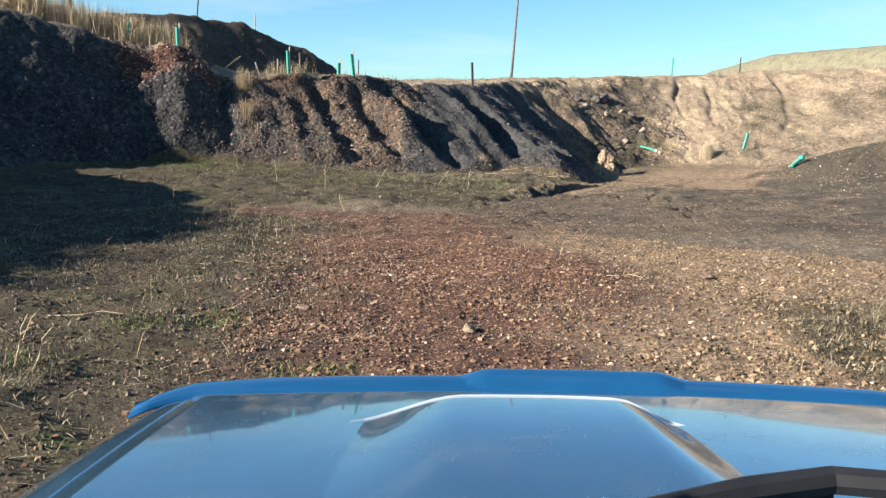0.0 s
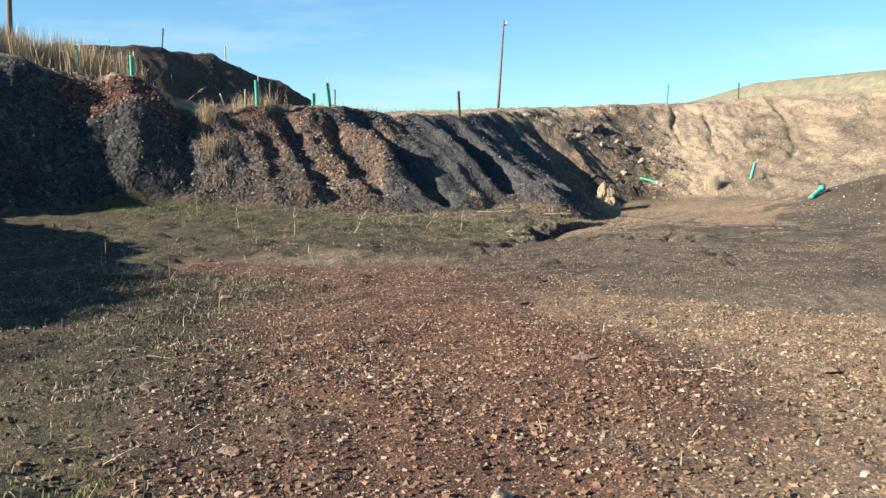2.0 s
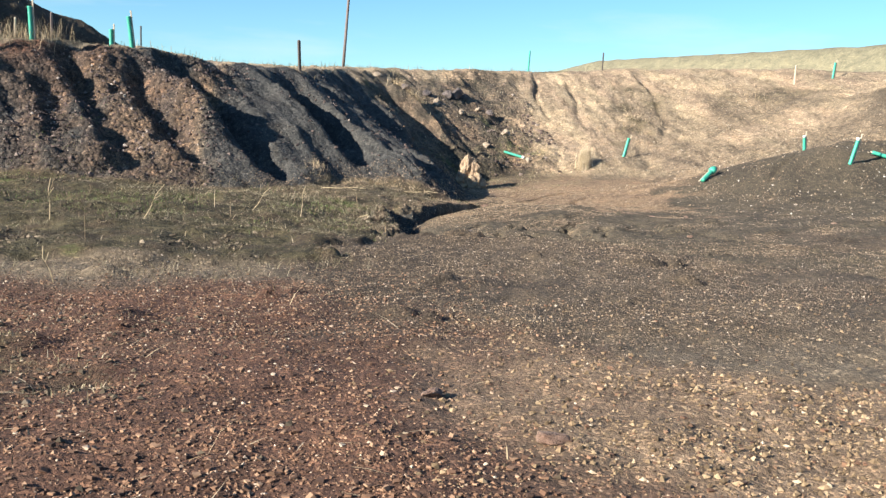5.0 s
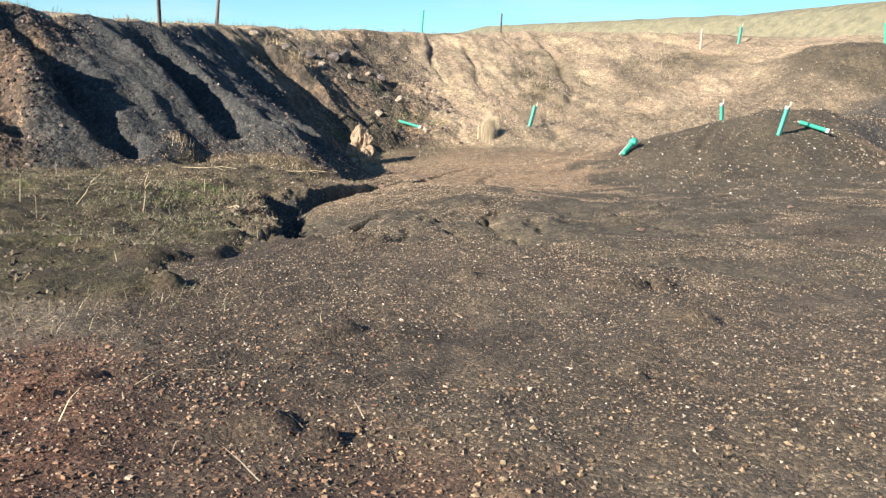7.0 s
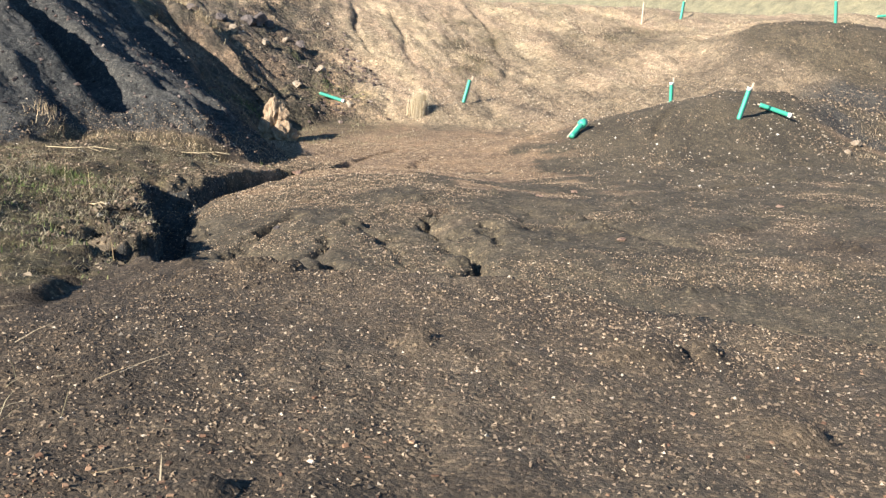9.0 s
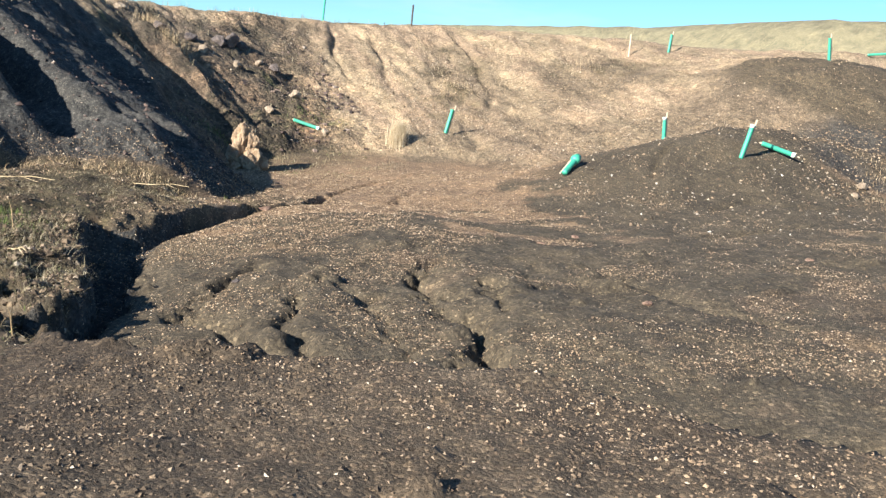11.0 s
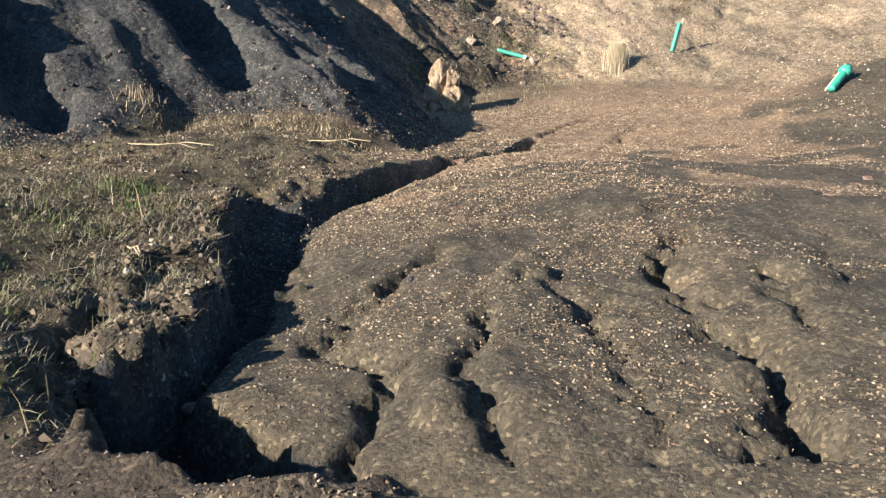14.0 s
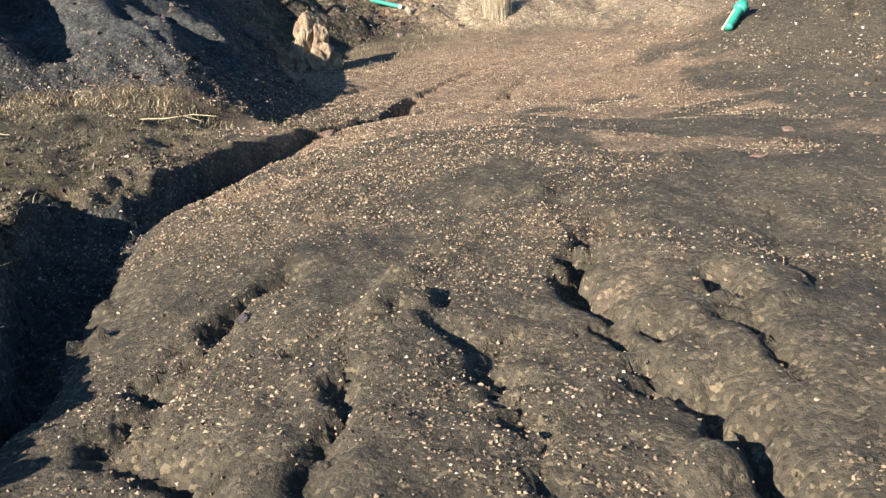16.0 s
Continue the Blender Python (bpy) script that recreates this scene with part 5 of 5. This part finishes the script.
def corner_chance(x, y):
    return np.clip(ellipse(x, y, 6.6, 31.9, 2.1, 1.7, 0.5) + ellipse(x, y, 4.6, 31.8, 0.9, 1.3, 0.5), 0, 1) * np.clip(0.4 + 1.5 * fbm(x, y, 0.6, 3, 177, 0.6), 0, 1)


p = sprinkle((3.6, 9, 29.5, 34), 420, corner_chance, 178)
blades("corner_grass", p, sizes(len(p), 0.02, 0.09, 179, 2.0), straw, 180, "short dry grass at the foot of the back slope", 0.7, 0.005)
p = sprinkle((3.6, 9, 29.5, 34), 220, lambda x, y: corner_chance(x, y) * smooth(0.05, 0.3, fbm(x, y, 0.9, 3, 181)), 182)
blades("corner_moss", p, sizes(len(p), 0.02, 0.06, 183, 2.0), moss_green, 184, "low green grass by the sandstone blocks", 0.8, 0.006)
p = sprinkle((-9.5, -5.5, 20.4, 23.4), 700, lambda x, y: (1 - smooth(0.02, 0.12, bank_share(x, y))) * smooth(0.0, 0.25, fbm(x, y, 0.9, 3, 185) + 0.1), 186)
blades("foot_moss", p, sizes(len(p), 0.02, 0.07, 187, 2.0), moss_green, 188, "fresh green grass along the foot of the dark bank", 0.8, 0.005)


def gully_chance(x, y):
    brink = np.interp(y, [18.9, 19.12, 19.7, 20.3, 21.3, 22.0, 22.4], [1.5, 1.63, 1.79, 1.87, 1.83, 1.86, 1.93])
    return smooth(18.7, 19.0, y) * (1 - smooth(22.2, 22.6, y)) * (1 - smooth(-0.04, 0.08, x - brink)) * smooth(-0.8, -0.3, x - brink)


p = sprinkle((0.4, 2.7, 18.6, 22.7), 1300, gully_chance, 51)
scatter_stones("gully_rubble", p, sizes(len(p), 0.006, 0.034, 52, 3.2), track_stone, 53, "crumbled soil and gravel on the slumped gully side", 0.2, True)
p = sprinkle((0.2, 2.6, 18.6, 22.6), 1500, gully_chance, 54)
blades("gully_grass", p, sizes(len(p), 0.03, 0.15, 55, 2.0), straw, 56, "dead grass hanging over the slumped gully side", 0.5, 0.0022, None, 0.7)


def rim_chance(x, y):
    s = bank_share(x, y)
    return smooth(0.9, 1.0, s) * np.clip(0.35 + 1.6 * fbm(x, y, 1.2, 3, 151), 0.0, 1)


p = sprinkle((-10, 22, 25, 47), 26, rim_chance, 27)
blades("rim_grass", p, sizes(len(p), 0.06, 0.24, 28, 2), straw, 29, "thin dry grass along the rim of the pit", 0.5, 0.006)


def scrub_chance(x, y):
    return zones(x, y)[3] * np.clip(0.4 + 1.4 * fbm(x, y, 0.9, 3, 181), 0, 1)


p = sprinkle((3, 21, 33, 43.5), 110, scrub_chance, 41)
blades("scrub_grass", p, sizes(len(p), 0.04, 0.22, 42, 2.2), straw, 43, "thin dry scrub and grass on the back slope", 0.5, 0.006, None, 0.2)


def tufts(name, spots, mat, seed, label, lean=0.35, width=0.004, least=0.0):
    """Clumps of blades: rows of x, y, blades, spread, least and greatest height."""
    rnd = np.random.RandomState(seed)
    p = np.concatenate([np.stack([rnd.normal(x, s, n), rnd.normal(y, s, n)], -1) for x, y, n, s, lo, hi in spots])
    h = np.concatenate([rnd.uniform(lo, hi, n) for x, y, n, s, lo, hi in spots])
    return blades(name, p, h, mat, seed, label, lean, width, None, least)


tufts("floor_tufts", [(3.20, 6.7, 190, 0.16, 0.12, 0.34), (3.45, 6.4, 160, 0.14, 0.12, 0.32), (2.6, 5.9, 260, 0.28, 0.04, 0.14), (2.3, 5.4, 240, 0.25, 0.04, 0.12), (-2.35, 4.7, 60, 0.10, 0.10, 0.26), (-3.3, 12.2, 170, 0.28, 0.10, 0.30),
                      (-3.7, 12.6, 130, 0.22, 0.10, 0.26)]
      + [(-2.6, 12.4, 120, 0.3, 0.06, 0.2), (0.55, 15.4, 150, 0.20, 0.08, 0.2), (-0.2, 15.0, 150, 0.24, 0.06, 0.18), (-1.0, 14.6, 140, 0.26, 0.06, 0.18), (1.0, 22.2, 130, 0.16, 0.12, 0.30),
                      (0.75, 22.6, 110, 0.14, 0.10, 0.28), (1.35, 20.3, 260, 0.16, 0.05, 0.14), (1.0, 20.9, 240, 0.2, 0.05, 0.15), (1.3, 21.3, 240, 0.16, 0.05, 0.14), (0.6, 21.7, 220, 0.2, 0.05, 0.16), (1.65, 22.1, 200, 0.14, 0.04, 0.12), (0.9, 19.6, 200, 0.18, 0.05, 0.13), (2.2, 23.9, 130, 0.20, 0.06, 0.16), (1.5, 21.6, 110, 0.16, 0.08, 0.2), (-1.5, 20.8, 90, 0.2, 0.08, 0.22), (0.1, 21.3, 90, 0.2, 0.08, 0.22), (-2.2, 14.9, 130, 0.3, 0.06, 0.16)],
      straw, 200, "tufts of dry straw-coloured grass on the pit floor", 0.35, 0.0017, 0.75)
tufts("slope_tufts", [(4.6, 36.4, 420, 0.20, 0.12, 0.42), (4.1, 37.0, 320, 0.20, 0.12, 0.38), (-5.75, 25.2, 320, 0.12, 0.25, 0.6), (-5.5, 24.4, 300, 0.12, 0.2, 0.5), (-5.2, 23.9, 110, 0.13, 0.1, 0.3),
                      (-5.1, 26.6, 160, 0.25, 0.2, 0.5), (-4.5, 26.9, 130, 0.2, 0.2, 0.55), (0.9, 25.3, 70, 0.12, 0.10, 0.22), (12.6, 37.2, 140, 0.4, 0.1, 0.3), (17.4, 38.0, 140, 0.5, 0.1, 0.3), (16.4, 25.6, 60, 0.3, 0.04, 0.12), (17.4, 26.3, 90, 0.4, 0.04, 0.14), (18.3, 27.3, 110, 0.5, 0.05, 0.16), (14.6, 37.5, 150, 0.5, 0.08, 0.22), (16.0, 39.6, 160, 0.5, 0.08, 0.24)],
      reed, 230, "pale dry grass tufts growing on the slopes", 0.45, 0.003, 0.15)
tufts("foot_tufts", [(1.45, 25.25, 110, 0.10, 0.04, 0.13), (1.8, 25.45, 110, 0.10, 0.04, 0.13), (2.15, 25.45, 110, 0.10, 0.04, 0.13), (2.5, 25.4, 110, 0.10, 0.04, 0.12), (2.85, 25.3, 110, 0.10, 0.04, 0.12), (3.2, 25.25, 90, 0.10, 0.04, 0.12)],
      reed, 310, "strip of pale dry grass along the foot of the bank", 0.4, 0.003, 0.6)
tufts("plume_grass", [(9.35, 33.35, 1500, 0.085, 0.15, 0.60), (9.40, 33.3, 900, 0.06, 0.3, 0.70)], plume, 229, "pale feathery dry grass clump at the foot of the slope", 0.26, 0.0035)
tufts("green_tufts", [(-2.55, 5.25, 260, 0.16, 0.015, 0.05), (-2.95, 5.35, 160, 0.14, 0.015, 0.05), (-2.2, 6.15, 240, 0.12, 0.015, 0.06), (-1.7, 6.4, 240, 0.15, 0.015, 0.06), (-1.0, 5.15, 200, 0.18, 0.015, 0.05), (-0.65, 5.05, 160, 0.12, 0.015, 0.05), (-7.4, 22.5, 500, 0.35, 0.03, 0.09), (-6.4, 22.9, 400, 0.3, 0.03, 0.09), (-1.2, 20.9, 260, 0.25, 0.02, 0.07), (1.15, 22.5, 420, 0.16, 0.03, 0.1), (0.8, 21.2, 300, 0.22, 0.02, 0.07), (1.3, 21.8, 260, 0.16, 0.02, 0.07), (0.4, 20.2, 300, 0.25, 0.02, 0.06), (5.2, 33.2, 260, 0.2, 0.04, 0.12), (7.6, 35.2, 260, 0.25, 0.04, 0.12)],
      moss_green, 300, "small patches of bright green moss and grass", 0.5, 0.004, 0.3)
# out of view: grass added on the west rim to soften its shadow's edge
tufts("unseen_rim_reeds", [(-8.5 + 0.25 * math.sin(3.7 * i), 4.5 + 0.55 * i, 160, 0.22, 0.2, 0.35 + 0.4 * abs(math.sin(1.9 * i))) for i in range(15)], reed, 261, "unseen dry reed-like grass on the rim, added to fray its shadow", 0.38, 0.006)
tufts("reeds_behind", [(-13.6 + 0.36 * i, 25.0 + 0.11 * i + 0.3 * math.sin(i * 1.3), 260, 0.3, 0.3, 0.8 + 0.3 * abs(math.sin(i * 1.1))) for i in range(14)], reed, 262, "tall dry reed-like grass behind the edge of the bank", 0.38, 0.006)
tufts("reeds", [(-13.2 + 0.38 * i, 24.1 + 0.13 * i + 0.3 * math.sin(i * 2.1), 300 + 60 * (i % 3), 0.24 + 0.12 * (i % 2), 0.25, 0.75 + 0.35 * abs(math.sin(i * 1.7))) for i in range(15)], reed, 260, "tall dry reed-like grass on top of the bank", 0.38, 0.006)


# dead stalks that stand or lean on the pit floor
def dead_stalk(x, y, length, lean, turn, radius=0.006):
    pts = [(0, 0, -0.03), (0.01, 0.0, length * 0.35), (-0.008, 0.012, length * 0.7), (0.02, 0.0, length)]
    t = thing("dead_stalk", pose(x, y, ground_at(x, y), 0, lean, turn), "thin dead straw-coloured plant stalk", "plant stalk", "dead stalks")
    part("stem", tube_bm(pts, [radius, radius, radius * 0.8, radius * 0.5], 6), stalk_straw, t)
    part("twig", tube_bm([(0.0, 0.0, length * 0.6), (0.05, 0.01, length * 0.78)], [radius * 0.6, radius * 0.4], 5), stalk_straw, t)


for x, y, length, lean, turn in [(-2.46, 17.46, 0.46, 0, 0), (-1.5, 17.6, 0.5, 28, 0), (-3.5, 18.0, 0.36, -6, 0), (0.35, 19.4, 0.42, 6, 0), (-1.7, 14.2, 0.3, -18, 40), (-0.3, 19.6, 0.4, 35, 10), (-2.6, 5.2, 0.34, 14, 0),
                                 (-2.45, 5.1, 0.3, 22, 30), (-3.1, 5.4, 0.42, 88, -10), (-2.9, 6.4, 0.5, 87, 8), (-2.4, 8.6, 0.45, 88, 15), (1.4, 8.3, 0.4, 88, -8), (2.1, 7.7, 0.34, 88, 10), (1.3, 20.9, 0.4, 80, -70), (0.9, 24.2, 0.9, 87, -28), (2.6, 24.9, 0.7, 87, -25), (-6.9, 27.4, 0.7, 55, -10)]:
    dead_stalk(x, y, length, lean, turn)


# ---- the car, standing where the drive begins ----
def car_paint():
    m, nt, b = material("blue_car_paint")
    p = coords(nt)
    flake, dust = noise_node(nt, 900.0, 2.0, 0.5, p), noise_node(nt, 6.0, 6.0, 0.7, p)
    col = ramp(nt, flake.outputs[0], [(0.35, (0.055, 0.125, 0.19)), (0.65, (0.085, 0.175, 0.25))])
    col = mix(nt, ramp(nt, dust.outputs[0], [(0.55, (0, 0, 0)), (0.85, (0.35, 0.35, 0.35))]), col, (0.22, 0.20, 0.18))
    nt.links.new(col, b.inputs["Base Color"])
    b.inputs["Metallic"].default_value = 0.55
    nt.links.new(ramp(nt, dust.outputs[0], [(0.4, (0.16, 0.16, 0.16)), (0.8, (0.38, 0.38, 0.38))]), b.inputs["Roughness"])
    b.inputs["Coat Weight"].default_value, b.inputs["Coat Roughness"].default_value = 1.0, 0.04
    return m


paint = car_paint()
acrylic = simple("blue_acrylic", (0.008, 0.070, 0.17), 0.12, 0.0, 0.15, 3, 1.0)
trim_black = simple("black_rubber", (0.012, 0.012, 0.013), 0.6, 0, 0.3, 20)
tyre_rubber = simple("tyre_rubber", (0.02, 0.02, 0.02), 0.85, 0, 0.3, 15)
alloy = simple("alloy", (0.42, 0.43, 0.45), 0.35, 0.9, 0.1, 15)
lamp_glass = simple("lamp_lens", (0.55, 0.58, 0.6), 0.08, 0.2, 0.08, 12, 1.0)
cabin_grey = simple("cabin_plastic", (0.045, 0.045, 0.048), 0.7, 0, 0.2, 12)
glass_mat, glass_nt, glass_b = material("tinted_glass")
glass_b.inputs["Base Color"].default_value = (0.55, 0.62, 0.62, 1)
glass_b.inputs["Transmission Weight"].default_value, glass_b.inputs["Roughness"].default_value, glass_b.inputs["IOR"].default_value = 1.0, 0.03, 1.45

CAR_X, NOSE, SCUTTLE = 0.29, 2.25, 1.16       # middle line, front and rear edge of the bonnet
car = thing("car", pose(CAR_X, -0.27, -0.03) @ Matrix.Diagonal((1.11, 1, 1, 1)), "steel-blue metallic off-road car with a dark blue bonnet deflector", "car")


def nose_y(u):
    """Front edge of the bonnet, swept back towards the wings."""
    return NOSE - 0.02 * (u / 0.75) ** 2 - 0.16 * max(0.0, (abs(u) - 0.74) / 0.16) ** 2.4


def bonnet_z(u, v):
    """Height of the bonnet across (u, metres from the middle) and along it (v, 0 at the scuttle, 1 at the nose)."""
    z = 1.128 - 0.106 * v ** 1.5 - 0.018 * (u / 0.75) ** 2 - 0.04 * max(0.0, (v - 0.9) / 0.1) ** 2
    return z


SCOOP_LEFT, SCOOP_RIGHT, SCOOP_FRONT = -0.42, 0.13, 0.68


def scoop_place(a, b):
    """A forward-facing scoop that rises out of the bonnet towards its open front."""
    k = min(1.0, b / 0.9)
    u = SCOOP_LEFT - 0.05 * (1 - k) + (SCOOP_RIGHT - SCOOP_LEFT + 0.11 * (1 - k)) * a
    edge = min(1.0, a / 0.34) * min(1.0, (1 - a) / 0.20)
    edge = edge * edge * (3 - 2 * edge)
    rise = 0.004 + 0.036 * (k * k * (3 - 2 * k)) ** 0.7
    v = SCOOP_FRONT * k - 0.05 * abs(2 * a - 1) ** 3 * k + 0.012 * max(0.0, b - 0.9) / 0.1
    y = SCUTTLE + (nose_y(u) - SCUTTLE) * v
    drop = max(0.0, b - 0.9) / 0.1
    return (u, y, bonnet_z(u, v) - 0.002 + rise * edge * (1 - drop))


shade(part("bonnet", sheet_bm(60, 44, lambda a, b: (-0.745 + 1.49 * a, SCUTTLE + (nose_y(-0.745 + 1.49 * a) - SCUTTLE) * b, bonnet_z(-0.745 + 1.49 * a, b)), 0.012), paint, car, "broad blue bonnet with a raised scoop"))

scoop = shade(part("scoop", sheet_bm(40, 40, scoop_place), paint, car, "raised bonnet scoop"))
# pale tube imitates the highlight along the scoop's front edge
part("lip", tube_bm([scoop_place(a / 24, 0.9) for a in range(25)], 0.0024, 6), lamp_glass, scoop, "pale strip standing in for the highlight along the scoop's front")


def wing(side):
    prof = [(0.757, 1.066), (0.80, 1.058), (0.845, 1.035), (0.88, 0.985), (0.895, 0.90), (0.90, 0.76), (0.895, 0.62)]

    def place(a, b):
        k = min(int(a * 6), 5)
        w = a * 6 - k
        x = prof[k][0] * (1 - w) + prof[k + 1][0] * w
        z = prof[k][1] * (1 - w) + prof[k + 1][1] * w
        y = SCUTTLE - 0.10 + (nose_y(x) - SCUTTLE + 0.10) * b
        z += bonnet_z(0.745, b) - 1.072
        reach = abs(y - 1.45) / 0.46
        arch = 0.36 + 0.46 * math.sqrt(max(0.0, 1 - reach * reach)) if reach < 1 else 0.36
        return (side * x, y, max(z, arch))
    shade(part("wing", sheet_bm(24, 40, place, 0.01), paint, car))


def strip(x0, x1, rise, y_off, n=40, mat=acrylic, name="wind_deflector", lift=0.0):
    """A raised lip that follows the bonnet's front edge."""
    prof = [(-0.05, 0.000), (-0.032, 0.55), (-0.006, 0.92), (0.016, 1.0), (0.034, 0.86), (0.040, 0.45), (0.038, -0.25)]

    def place(a, b):
        x = x0 + (x1 - x0) * a
        k = min(int(b * 6), 5)
        w = b * 6 - k
        dy = prof[k][0] * (1 - w) + prof[k + 1][0] * w
        dz = prof[k][1] * (1 - w) + prof[k + 1][1] * w
        ends = min(1.0, min(a, 1 - a) / 0.16)
        ends = ends * ends * (3 - 2 * ends)
        u = max(-0.745, min(0.745, x))
        return (x, nose_y(x) + y_off + dy, bonnet_z(u, 0.97) - 0.014 * max(0, (abs(x) - 0.78) / 0.10) + lift + dz * rise * (0.55 + 0.45 * ends))
    return shade(part(name, sheet_bm(n, 24, place, 0.004), mat, car, "smoked blue acrylic wind deflector along the bonnet's edge"))


for side in (-1, 1):
    wing(side)
strip(-0.87, 0.87, 0.024, 0.015, 60)
strip(-0.25, 0.25, 0.040, 0.020, 40, acrylic, "deflector_hump")
part("scuttle", box_bm((1.46, 0.16, 0.03), (0, SCUTTLE - 0.085, 1.095), 0.01), trim_black, car, "black plastic scuttle panel")
for line in ([(0.62, SCUTTLE - 0.08, 1.150), (0.45, SCUTTLE + 0.06, 1.176), (0.28, SCUTTLE + 0.17, 1.182), (0.18, SCUTTLE + 0.20, 1.178), (0.08, SCUTTLE + 0.18, 1.170), (-0.10, SCUTTLE + 0.12, 1.158)],
             [(-0.05, SCUTTLE - 0.08, 1.135), (-0.30, SCUTTLE - 0.05, 1.140), (-0.62, SCUTTLE - 0.03, 1.120)]):
    arm = part("wiper", tube_bm(line, [0.019] * (len(line) - 1) + [0.010], 8), trim_black, car, "black windscreen wiper")
    (ax, ay, az), (bx, by, bz) = line[-2], line[-1]
    part("blade", tube_bm([(ax + 0.10, ay + 0.02, az - 0.012), ((ax + bx) / 2, (ay + by) / 2 + 0.004, az - 0.016), (bx - 0.12, by - 0.025, bz - 0.018)], [0.007, 0.011, 0.006], 6), trim_black, arm)
    part("pivot", lathe_bm([(0.020, 0), (0.018, 0.02), (0.010, 0.03)], 12), trim_black, arm).location = (line[0][0], line[0][1], 1.11)
# nose
part("grille", box_bm((1.0, 0.05, 0.20), (0, NOSE - 0.06, 0.84), 0.02), trim_black, car, "black front grille")
for side in (-1, 1):
    lamp = part("headlight", box_bm((0.30, 0.10, 0.18), (side * 0.66, NOSE - 0.14, 0.85), 0.035, 3), lamp_glass, car, "clear headlight")
    part("indicator", box_bm((0.10, 0.06, 0.14), (side * 0.84, NOSE - 0.27, 0.85), 0.02), lamp_glass, lamp)
part("bumper", box_bm((1.74, 0.30, 0.26), (0, NOSE - 0.10, 0.55), 0.06, 4), trim_black, car, "black moulded bumper")
# shell behind the windscreen opening
for side in (-1, 1):
    for y0, y1 in ((SCUTTLE - 0.12, 0.05), (0.03, -1.10)):
        d = part("door", box_bm((0.09, y0 - y1 - 0.012, 0.66), (side * 0.845, (y0 + y1) / 2, 0.76), 0.03, 3), paint, car)
        part("handle", box_bm((0.03, 0.16, 0.03), (side * 0.90, y1 + 0.16, 0.96), 0.008), trim_black, d)
        part("window", box_bm((0.006, y0 - y1 - 0.16, 0.48), (side * 0.79, (y0 + y1) / 2 - 0.02, 1.37), 0.002, 1), glass_mat, d, "tinted side window")
    part("rear_quarter", box_bm((0.10, 1.0, 0.72), (side * 0.84, -1.62, 0.78), 0.03, 3), paint, car)
    part("front_pillar", tube_bm([(side * 0.78, SCUTTLE - 0.10, 1.08), (side * 0.74, 0.80, 1.40), (side * 0.69, 0.44, 1.70)], 0.034, 8), paint, car)
    for y in (0.02, -1.12, -2.05):
        part("pillar", tube_bm([(side * 0.82, y, 1.05), (side * 0.70, y + 0.04, 1.70)], 0.04, 8), paint, car)
    part("sill", box_bm((0.10, 3.0, 0.12), (side * 0.83, -0.45, 0.38), 0.03), trim_black, car)
part("roof", box_bm((1.46, 2.62, 0.07), (0, -0.86, 1.735), 0.03, 3), paint, car)
part("tailgate", box_bm((1.62, 0.09, 0.74), (0, -2.13, 0.80), 0.03, 3), paint, car)
part("floor_pan", box_bm((1.60, 3.2, 0.06), (0, -0.50, 0.42), 0.01), cabin_grey, car)
part("dashboard", box_bm((1.44, 0.30, 0.30), (0, SCUTTLE - 0.30, 0.93), 0.05, 3), cabin_grey, car, "dark grey dashboard")
for x in (-0.80, 0.80):
    for y in (1.45, -1.35):
        w = thing("wheel", pose(x, y, 0.44), "", "")
        w.parent = car
        tyre = lathe_bm([(0.22, -0.10), (0.31, -0.10), (0.345, -0.075), (0.355, 0.0), (0.345, 0.075), (0.31, 0.10), (0.22, 0.10)], 32)
        bmesh.ops.rotate(tyre, verts=tyre.verts, matrix=Matrix.Rotation(radians(90), 3, "Y"))
        shade(part("tyre", tyre, tyre_rubber, w))
        rim = lathe_bm([(0.215, -0.105), (0.205, -0.09), (0.07, -0.08), (0.07, 0.08), (0.205, 0.09), (0.215, 0.105)], 24)
        bmesh.ops.rotate(rim, verts=rim.verts, matrix=Matrix.Rotation(radians(90), 3, "Y"))
        part("rim", rim, alloy, w)
